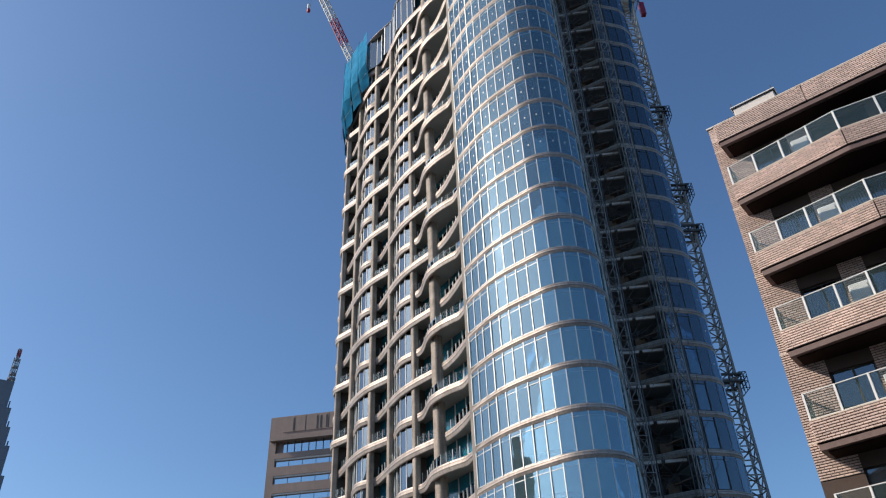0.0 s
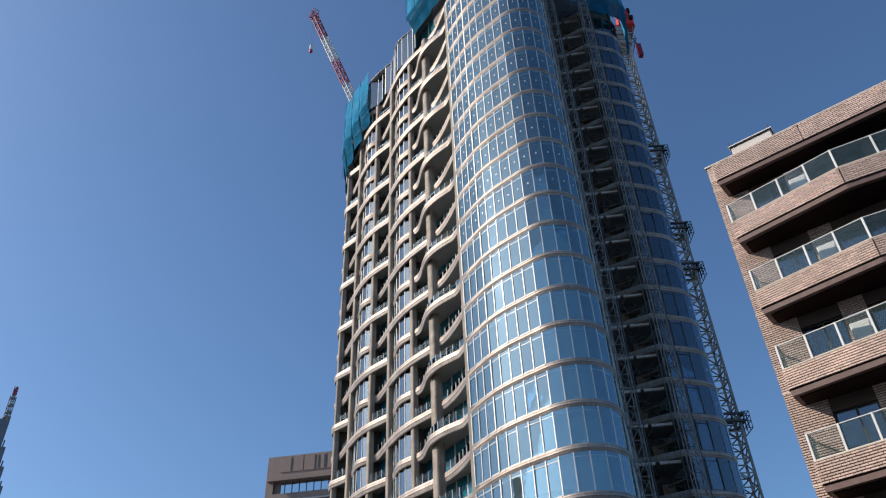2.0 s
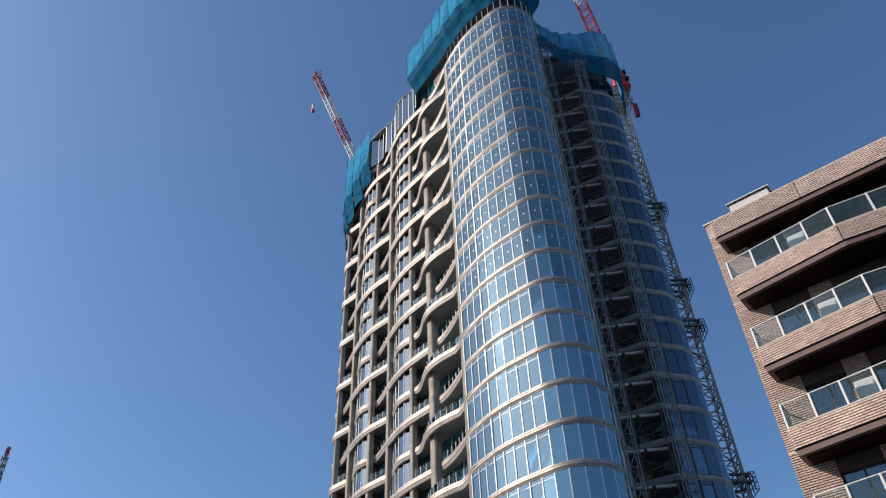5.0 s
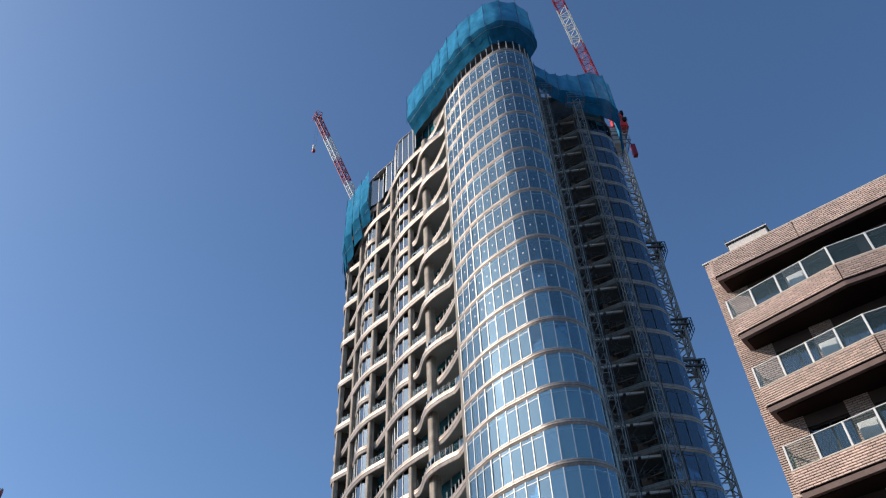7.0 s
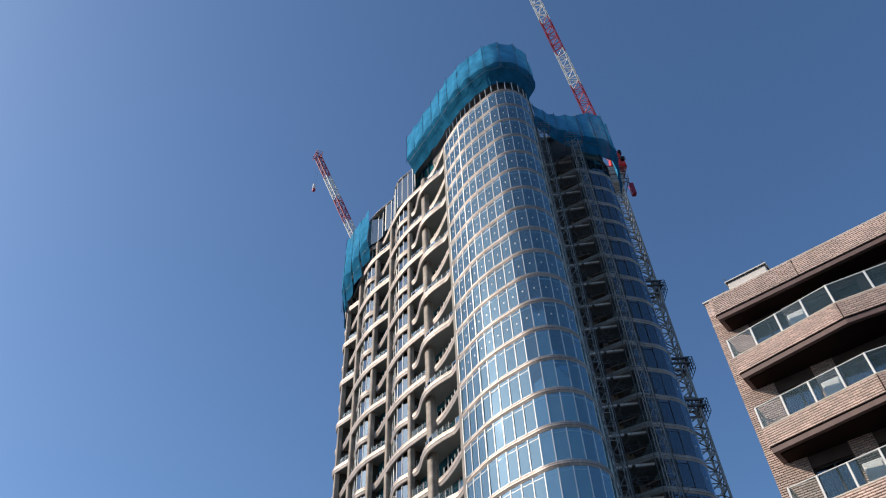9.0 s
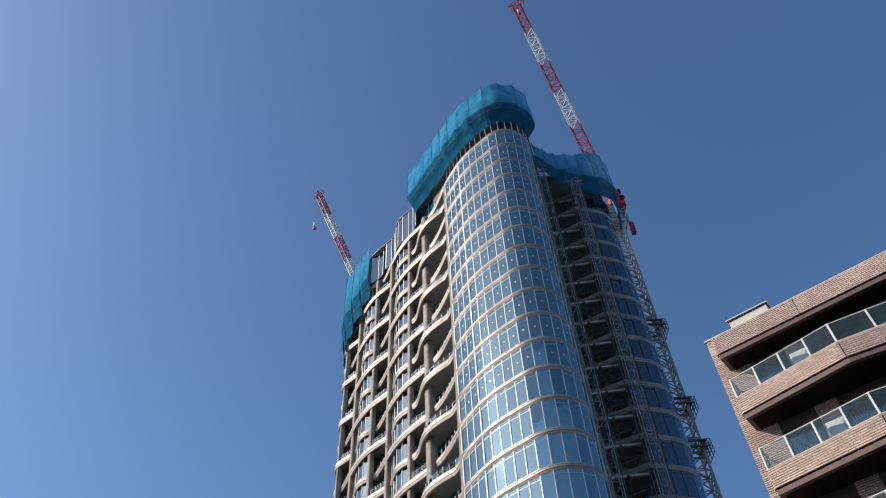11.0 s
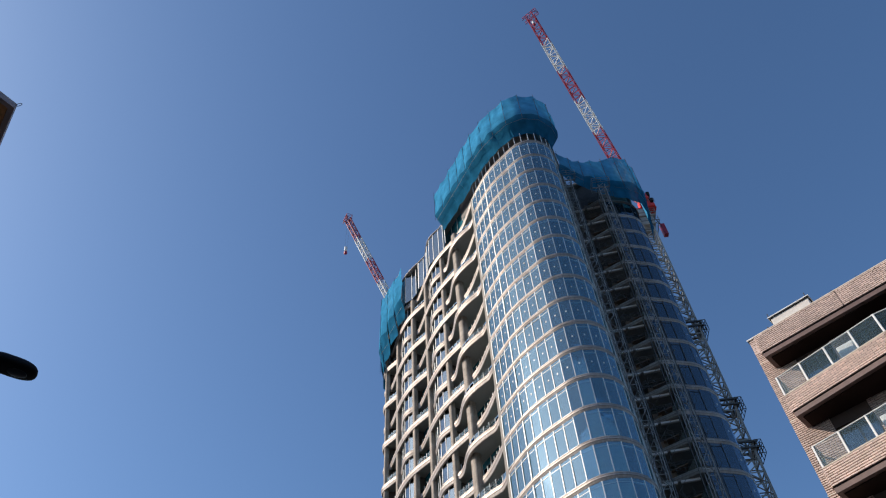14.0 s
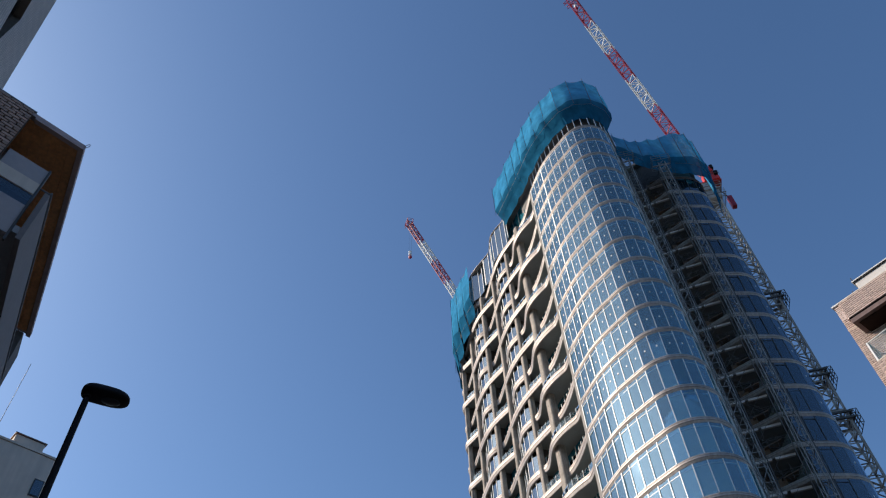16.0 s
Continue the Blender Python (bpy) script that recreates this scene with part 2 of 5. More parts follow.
tagged(finish(bm, "ground", ASPHALT), "dark grey asphalt ground of the city", "ground", kind="structure")


# ---------------------------------------------------------------- the tower
def rounded(corners, step=0.25):
    """A closed plan with rounded corners, as evenly spaced points; corners are (x, y, radius), counterclockwise from above."""
    pts = []
    n = len(corners)
    for i in range(n):
        p, a, b = Vector(corners[i][:2]), Vector(corners[i - 1][:2]), Vector(corners[(i + 1) % n][:2])
        r = corners[i][2]
        d1, d2 = (a - p).normalized(), (b - p).normalized()
        half = math.acos(max(-1, min(1, d1.dot(d2)))) / 2
        t = r / math.tan(half)
        c = p + (d1 + d2).normalized() * (r / math.sin(half))
        a0 = p + d1 * t - c
        total = math.pi - 2 * half
        sign = 1 if d1.x * d2.y - d1.y * d2.x < 0 else -1
        k = max(2, int(total * r / step))
        for j in range(k + 1):
            g = sign * total * j / k
            pts.append(c + Vector((a0.x * math.cos(g) - a0.y * math.sin(g), a0.x * math.sin(g) + a0.y * math.cos(g))))
    out, carry = [], 0.0
    n = len(pts)
    for i in range(n):
        a, b = pts[i], pts[(i + 1) % n]
        length = (b - a).length
        d = carry
        while d < length:
            out.append(a + (b - a) * (d / length))
            d += step
        carry = d - length
    return out


STOREY, FIRST, TOP = 3.62, 1.8, 26            # storey height, top of the lowest slab, number of the highest slab
PLAN = [(-17.5, 91.3, 4.2), (2.3, 60.9, 7.0), (5.6, 57.0, 15.0), (12.32, 50.81, 3.6), (17.3, 67.2, 0.7), (21.0, 65.0, 1.0), (26.2, 66.4, 3.5),
        (29.3, 78.0, 3.0), (14.0, 95.0, 5.0), (-9.0, 97.0, 4.0)]


def level(k):
    """Height of the top of slab k; the crown storey is taller."""
    return FIRST + STOREY * k + (3.0 if k == TOP else 0.0)


STEP = 0.25
OUT = rounded(PLAN, STEP)
NP = len(OUT)


def outward(i):
    d = OUT[(i + 1) % NP] - OUT[i - 1]
    return Vector((d.y, -d.x)).normalized()


def nearest(x, y):
    return min(range(NP), key=lambda i: (OUT[i] - Vector((x, y))).length)


I_GLASS, I_SIDE, I_LOBE, I_END = nearest(1.9, 61.5), nearest(16.6, 65.0), nearest(21.6, 65.1), nearest(29.0, 77.0)
I_LEFT = nearest(-11.5, 95.4)
WEAVE = (I_GLASS - I_LEFT) % NP               # points of the woven front, counted leftwards from the glass


def ease(x):
    x = max(0.0, min(1.0, x))
    return x * x * (3 - 2 * x)


NORMALS = [outward(i) for i in range(NP)]
for j in range(-18, WEAVE):                   # the front steps back behind the line of the curved glass
    OUT[(I_GLASS - j) % NP] = OUT[(I_GLASS - j) % NP] - NORMALS[(I_GLASS - j) % NP] * 0.55 * ease((j * STEP + 4.5) / 5.0) * ease((WEAVE - j) * STEP / 4.0)
NORMALS = [outward(i) for i in range(NP)]
BAY, FIRST_BAY = 10.1, 4.6                    # from bay to bay along the woven front, place of the bay by the glass


def swell(x, left, right):
    """A rounded bulge: 1 at its middle, 0 at its two feet."""
    x = x / (left if x < 0 else right)
    return (0.5 + 0.5 * math.cos(math.pi * x)) ** 0.75 if abs(x) < 1 else 0.0


def wave(u, k):
    """How far the slab edge of storey k stands out from the plan at u metres along the woven front."""
    lift = 0.35 if k == TOP else 0.0          # the roof edge reaches further out
    dip = -1.40 if u > 15 else -1.0 if k % 2 else -0.95
    best = dip
    for i in range(1, 5):
        c = FIRST_BAY + BAY * i
        if (i + k) % 2 == 0:
            best = max(best, dip + (-0.30 - dip) * swell(u - c + 0.9, 6.5, 8.6))
        else:
            best = max(best, dip + (-0.34 - dip) * swell(u - c + 0.3, 3.0, 3.9))
    if k % 2 == 0:
        best = max(best, dip + (0.28 - dip) * swell(u - 6.7, 6.2, 4.5))
        e = ease((u + 0.6) / 3.6)
        return (max(best, -0.42) if u < 5 else best) * e + lift * e + 0.06 * (1 - e)
    e = ease((u + 0.6) / 7.2)
    return (best + lift) * e + 0.06 * (1 - e)


def edge_offset(i, k):
    u = ((I_GLASS - i) % NP) * STEP
    if u <= WEAVE * STEP:
        end = WEAVE * STEP - u
        return wave(u, k) * ease(end / 2.0) + 0.1 * (1 - ease(end / 2.0))
    return 0.12 - 0.06 * ease((12 - (i - I_GLASS) % NP) / 12)


def on_front(i):
    """1 on the woven front, 0 round the rest of the plan."""
    u = ((I_GLASS - i) % NP) * STEP
    return ease(u / 3.0) * ease((WEAVE * STEP - u) / 2.0) if u <= WEAVE * STEP else 0.0


def ring_at(k, extra=0.0, only=None):
    ids = only if only is not None else range(NP)
    return [OUT[i % NP] + NORMALS[i % NP] * (edge_offset(i % NP, k) + extra) for i in ids]


tower = thing("residential_tower", "tall glass apartment tower under construction with wavy bronze slab bands", "tower", (8, 72, 0))


def slab(k):
    """One floor slab: rounded cladding band round its edge, and the plate inside it; raw concrete where the hoists stand."""
    z = level(k)
    thick = 0.62 if k < TOP else 0.25
    prof = [(-0.34, 1.0), (-0.13, 1.0), (-0.10, 0.95), (-0.02, 0.66), (-0.06, 0.645), (-0.06, 0.60), (0.0, 0.585), (0.0, 0.33), (-0.04, 0.315), (-0.04, 0.27),
            (-0.01, 0.255), (-0.03, 0.10), (-0.07, 0.04), (-0.34, 0.0)]
    v, f, raw = [], [], []
    deep = [thick + (0.32 if k < TOP else 0.0) * on_front(i) for i in range(NP)]
    for o, h in prof:
        v += [(p.x, p.y, z - h * d) for p, d in zip(ring_at(k, o), deep)]
    for a in range(len(prof) - 1):
        for i in range(NP):
            j = (i + 1) % NP
            f.append((a * NP + i, a * NP + j, (a + 1) * NP + j, (a + 1) * NP + i))
            raw.append((i - I_SIDE) % NP < (I_LOBE - I_SIDE) % NP)
    band = from_lists("slab_band", v, f, BAND, tower)
    band.data.materials.append(CONCRETE)
    for pl, r in zip(band.data.polygons, raw):
        pl.material_index = 1 if r else 0
        pl.use_smooth = False
    inner = ring_at(k, -0.30)
    v = [(p.x, p.y, z - 0.05) for p in inner] + [(p.x, p.y, z - thick + 0.06) for p in inner]
    from_lists("floor_slab", v, [tuple(range(NP)), tuple(range(NP, 2 * NP))[::-1]], SOFFIT, band)
    return band


slabs = [slab(k) for k in range(0, TOP + 1)]

GH = STOREY - 0.62
PANE_W = 1.30


def facade_frame(p, n, z):
    """Pose whose x runs along the wall, y outwards."""
    return Matrix(((n.y, n.x, 0, p.x), (-n.x, n.y, 0, p.y), (0, 0, 1, z), (0, 0, 0, 1)))


def at(i, offset):
    """Plan point and outward way at the place i (may lie between two points)."""
    a = int(math.floor(i))
    t = i - a
    p = OUT[a % NP].lerp(OUT[(a + 1) % NP], t)
    n = NORMALS[a % NP].lerp(NORMALS[(a + 1) % NP], t).normalized()
    return p + n * offset, n


def brick_mesh(name, x, y0, y1, h, mat):
    bm = bmesh.new()
    box(bm, -x, y0, 0, x, y1, h)
    return mesh_of(bm, name, mat)


BOXFACES = [(0, 1, 3, 2), (4, 6, 7, 5), (0, 4, 5, 1), (2, 3, 7, 6), (0, 2, 6, 4), (1, 5, 7, 3)]


def add_box(v, f, m, x0, y0, z0, x1, y1, z1):
    i = len(v)
    v += [m @ Vector((x, y, z)) for x in (x0, x1) for y in (y0, y1) for z in (z0, z1)]
    flip = -1 if m.determinant() < 0 else 1
    f += [tuple(i + a for a in q)[::flip] for q in BOXFACES]


def spots(i0, i1, width):
    length = ((i1 - i0) % NP) * STEP
    count = int(round(length / width))
    return [i0 + (j + 0.5) * length / count / STEP for j in range(count)], length / count


def run_of(i0, i1, marks):
    """Panes between neighbouring mullions: middle, width; marks are metres from i0."""
    return [(i0 + (a + b) / 2 / STEP, b - a) for a, b in zip(marks[:-1], marks[1:])]


reach = ((I_SIDE - I_GLASS) % NP) * STEP
marks = [-0.55, 0.70, 1.90, 3.20]
while marks[-1] + 1.22 < reach:
    marks.append(marks[-1] + 1.22)
FRONT = run_of(I_GLASS, I_SIDE, marks)
LOBE = [(i, w) for i, w in ((i, spots(I_LOBE, I_END, PANE_W)[1]) for i in spots(I_LOBE, I_END, PANE_W)[0])]
PANES = {}


def pane_of(w, mat):
    key = (round(w, 2), mat.name)
    if key not in PANES:
        PANES[key] = brick_mesh("pane", w / 2 - 0.02, -0.03, 0.0, GH, mat)
    return PANES[key]


def strip(ends, z, y0, z0, y1, z1):
    """One bar that runs along the facade from pane edge to pane edge."""
    v, f = [], []
    for i in ends:
        for y, h in ((y0, z0), (y1, z0), (y1, z1), (y0, z1)):
            p, _ = at(i, y)
            v.append((p.x, p.y, z + h))
    for j in range(len(ends) - 1):
        for a in range(4):
            b = (a + 1) % 4
            f.append((4 * j + a, 4 * j + 4 + a, 4 * j + 4 + b, 4 * j + b))
    f += [(0, 1, 2, 3), tuple(4 * len(ends) - 4 + a for a in (3, 2, 1, 0))]
    return v, f


# lobe bars in a dark colour in place of the shade on them
LOBEBAR = brick_mesh("mullion", 0.03, -0.05, 0.05, GH, DARKFRAME)
BAR = brick_mesh("mullion", 0.042, -0.05, 0.07, GH, MULLION)
WIDEBAR = brick_mesh("mullion", 0.07, -0.05, 0.10, GH, MULLION)
STICKER = brick_mesh("sticker", 0.075, -0.004, 0.004, 0.20, WHITE)
CAP = brick_mesh("vent_cap", 0.16, -0.20, 0.0, 0.22, WHITE)
for k in range(0, TOP):
    z = level(k)
    if k == TOP - 1:
        continue
    bulk = {GLASS: ([], []), LOBEGLASS: ([], []), MULLION: ([], []), DARKFRAME: ([], [])}
    for group in (FRONT, LOBE):
        # the lobe's shade is put into its glass colour
        glazed = LOBEGLASS if group is LOBE else GLASS
        single = 5 <= k <= 20 and group is FRONT or 8 <= k <= 14 and group is LOBE
        ends = [i - w / 2 / STEP for i, w in group] + [group[-1][0] + group[-1][1] / 2 / STEP]
        for j, (i, w) in enumerate(group):
            p, n = at(i, 0.0)
            m = facade_frame(p, n, z)
            q, n2 = at(i - w / 2 / STEP, 0.0)
            m2 = facade_frame(q, n2, z)
            wide = group is FRONT and j == 3
            tilt = pose(0, 0, 0, random.uniform(-0.5, 0.5), 0, random.uniform(-0.9, 0.9))
            if single:
                put("pane", pane_of(w, glazed), m @ tilt, slabs[k])
                put("mullion", LOBEBAR if group is LOBE else WIDEBAR if wide else BAR, m2, slabs[k])
            else:
                add_box(*bulk[glazed], m @ tilt, -w / 2 + 0.02, -0.03, 0, w / 2 - 0.02, 0, GH)
                add_box(*bulk[DARKFRAME if group is LOBE else MULLION], m2, -0.09 if wide else -0.042, -0.05, 0, 0.09 if wide else 0.042, 0.07, GH)
            if group is FRONT and k >= 13 and j < 13:
                put("sticker", STICKER, facade_frame(*at(i, 0.012), z + 1.35), slabs[k])
            if group is LOBE and k >= 8 and j % 3 == 0:
                put("sticker", STICKER, facade_frame(*at(i, 0.012), z + 1.35), slabs[k])
            if group is FRONT and j == 9 and 6 <= k <= 16:
                put("vent_cap", CAP, facade_frame(*at(i + 1.2, -0.12), z + 0.05), slabs[k], "small white cap behind the glass")
        # lobe rails are dark for the same painted shade
        from_lists("transom", *strip(ends, z, -0.05, GH - 0.36, 0.03, GH - 0.31), DARKFRAME if group is LOBE else MULLION, slabs[k])
        from_lists("sill_rail", *strip(ends, z, -0.05, 0.0, 0.03, 0.05), DARKFRAME if group is LOBE else MULLION, slabs[k])
        from_lists("ceiling_box", *strip(ends, z, -0.14, GH - 0.33, -0.04, GH), SPANDREL, slabs[k], "lilac-grey strip behind the glass above the transom")
    v, f = [], []
    for j in range(1, 60):
        i = I_GLASS - 110 + j * 7
        if (i - I_GLASS + 110) % NP < (I_END - I_GLASS + 110) % NP:
            e = edge_offset(i % NP, k)
            p, n = at(i, e)
            add_box(v, f, facade_frame(p, n, z), -0.008, -0.02, -0.60, 0.008, 0.004, -0.03)
    tagged(from_lists("panel_joint", v, f, SOFFIT, slabs[k]), kind="stuff")
    for mat, (v, f) in bulk.items():
        if v:
            tagged(from_lists("glazing" if mat in (GLASS, LOBEGLASS) else "mullions", v, f, mat, slabs[k]), kind="stuff")


# ---- ceilings and floors of the rooms behind the curved glass
for k in range(0, TOP - 1):
    for i0, i1, cx, cy in ((I_GLASS + 2, I_SIDE - 2, 8.0, 70.0), (I_LOBE + 2, I_END - 2, 20.0, 76.0)):
        ids = range(i0, i1 + (NP if i1 < i0 else 0) + 1, 3)
        rim = [OUT[i % NP] - NORMALS[i % NP] * 0.32 for i in ids]
        deep = [p.lerp(Vector((cx, cy)), 0.5) for p in rim]
        n = len(rim)
        quads = [(i, i + 1, n + i + 1, n + i) for i in range(n - 1)]
        for name, z, mat in (("ceiling_board", level(k + 1) - 0.60, CEILING), ("floor_screed", level(k) - 0.02, SCREED)):
            from_lists(name, [(p.x, p.y, z) for p in rim + deep], quads, mat, slabs[k])


# ---- the woven front: bay windows, columns, recessed balconies with glass rails
def on_weave(u, offset):
    return at(I_GLASS - u / STEP, offset)


def small_wave(u):
    """The gentle bay curve that the glass follows on every storey."""
    return max(-1.70 + 1.0 * swell(u - FIRST_BAY - BAY * i + 0.2, 3.4, 4.2) for i in range(1, 5))


def glass_line(u, crown):
    """Where the bay glass stands; under the roof edge it keeps behind the slab above."""
    if crown:
        return min(wave(u, TOP) - 0.14, wave(u, TOP - 1) + 0.35)
    return small_wave(u)


def wall_piece(v, f, u0, o0, u1, o1, z0, z1, thick=0.04):
    (p, _), (q, _) = on_weave(u0, o0), on_weave(u1, o1)
    d = q - p
    n = Vector((d.y, -d.x)).normalized()
    c = (p + q) / 2
    if n.dot(on_weave((u0 + u1) / 2, 0)[1]) < 0:
        n = -n
    m = facade_frame(c, n, 0)
    add_box(v, f, m, -d.length / 2, -thick, z0, d.length / 2, 0, z1)


def post(v, f, u, o, z0, z1, half=0.03):
    p, n = on_weave(u, o)
    add_box(v, f, facade_frame(p, n, 0), -half, -half, z0, half, half, z1)


BAYS = [FIRST_BAY + BAY * i for i in (1, 2, 3)]
for k in range(0, TOP):
    z, h = level(k), level(k + 1) - level(k) - (0.62 if k < TOP - 1 else 0.25)
    glass, film, bars, back, rail, rposts = ([], []), ([], []), ([], []), ([], []), ([], []), ([], [])
    crown = k >= TOP - 1
    ends = WEAVE * STEP - 1.0
    for c in BAYS:
        u0, u1 = c - 2.0, min(c + 2.85, ends)
        if crown and c < 30:
            u0, u1 = c - 5.0, c + 5.0
        count = max(2, int(round((u1 - u0) / 1.25)))
        for j in range(count):
            a, b = u0 + (u1 - u0) * j / count, u0 + (u1 - u0) * (j + 1) / count
            oa, ob = glass_line(a, crown), glass_line(b, crown)
            wall_piece(*glass, a, oa, b, ob, z, z + h, 0.03)
            post(*bars, a, oa + 0.01, z, z + h, 0.045)
            if j == count - 1:
                post(*bars, b, ob + 0.01, z, z + h, 0.045)
        if not crown:
            wall_piece(*back, u0, small_wave(u0), u0 - 0.02, -2.9, z, z + h, 0.12)
            wall_piece(*back, u1, small_wave(u1), u1 + 0.02, -2.9, z, z + h, 0.12)
    # recesses
    spans = [(1.3, BAYS[0] - 2.0)] + [(BAYS[i] + 2.85, BAYS[i + 1] - 2.0) for i in range(2)]
    for s0, s1 in spans:
        count = max(1, int(round((s1 - s0) / 1.8)))
        for j in range(count):
            a, b = s0 + (s1 - s0) * j / count, s0 + (s1 - s0) * (j + 1) / count
            wall_piece(*film, a, -2.35, b, -2.35, z, z + h, 0.03)
            post(*bars, a, -2.32, z, z + h, 0.05)
        count = max(2, int(round((s1 - s0) / 0.9)))
        for j in range(count):
            a, b = s0 + (s1 - s0) * j / count, s0 + (s1 - s0) * (j + 1) / count
            wall_piece(*rail, a, wave(a, k) - 0.45, b, wave(b, k) - 0.45, z + 0.05, z + 1.10, 0.02)
            post(*rposts, a, wave(a, k) - 0.44, z, z + 1.15, 0.018)
    single = 5 <= k <= 19

    def loose(name, lists, mat):
        """Each box of the lists as a part of its own, or all in one."""
        v, f = lists
        if not single:
            if v:
                tagged(from_lists(name, v, f, mat, slabs[k]), kind="stuff")
            return
        for j in range(0, len(v), 8):
            from_lists(name, v[j:j + 8], BOXFACES, mat, slabs[k])

    loose("bay_pane", glass, BAYGLASS)
    loose("recess_pane", film, FILMGLASS)
    loose("bay_mullion", bars, MULLION)
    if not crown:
        # cheeks are dark in colour to give the recess its shade
        loose("bay_cheek", back, TILESHADE)
        loose("rail_glass", rail, RAILGLASS)
        loose("rail_post", rposts, MULLION)


def column(u, offset, half, depth, mat, top, label):
    """A column with eased corners, built of tall tile courses with thin joints."""
    p, n = on_weave(u, offset)
    bm = bmesh.new()
    m = facade_frame(p, n, 0)
    z = 0.0
    ring = [(math.cos(math.pi * (2 * a + 1) / 16), math.sin(math.pi * (2 * a + 1) / 16)) for a in range(16)]
    sup = [(math.copysign(abs(x) ** 0.55, x) * half, math.copysign(abs(y) ** 0.55, y) * depth) for x, y in ring]
    last = None
    while z < top:
        for zz, s in ((z, 0.97), (z + 0.03, 1.0), (z + 1.12, 1.0), (z + 1.15, 0.97)):
            if zz == z and last is not None:
                continue
            vs = [bm.verts.new(m @ Vector((x * s, y * s, min(zz, top)))) for x, y in sup]
            if last:
                for a in range(16):
                    bm.faces.new((last[a], last[(a + 1) % 16], vs[(a + 1) % 16], vs[a]))
            last = vs
        z += 1.15
    return finish(bm, "column", mat, tower, label)


column(7.75, -0.90, 0.55, 0.50, COLUMN, level(TOP - 1) - 0.3, "broad grey-brown stone column")
for c in BAYS:
    column(c - 2.4, -0.97, 0.36, 0.36, COLUMN, level(TOP - 1) - 0.3, "")
    if c + 3.45 < WEAVE * STEP - 1.5:
        column(c + 3.45, -1.17, 0.34, 0.34, COLUMN, level(TOP - 1) - 0.3, "")
column(0.98, -0.42, 0.42, 0.36, PIERTILE, level(TOP - 1) - 0.3, "dark grey-brown tiled pier")

# core, and the bare rooms behind the glass
core = rounded([(x + (6 - x) * 0.42, y + (73 - y) * 0.42, r) for x, y, r in PLAN], 1.0)
nc = len(core)
v = [(p.x, p.y, 0) for p in core] + [(p.x, p.y, level(TOP)) for p in core]
from_lists("core_wall", v, [(i, (i + 1) % nc, nc + (i + 1) % nc, nc + i) for i in range(nc)], INNER, tower)
# rear wall, closed
rear = [OUT[i % NP] + NORMALS[i % NP] * -0.1 for i in range(I_END, I_LEFT + (NP if I_LEFT < I_END else 0) + 1, 4)]
nr = len(rear)
v = [(p.x, p.y, 0) for p in rear] + [(p.x, p.y, level(TOP)) for p in rear]
from_lists("rear_wall", v, [(i, i + 1, nr + i + 1, nr + i) for i in range(nr - 1)], BAND, tower)
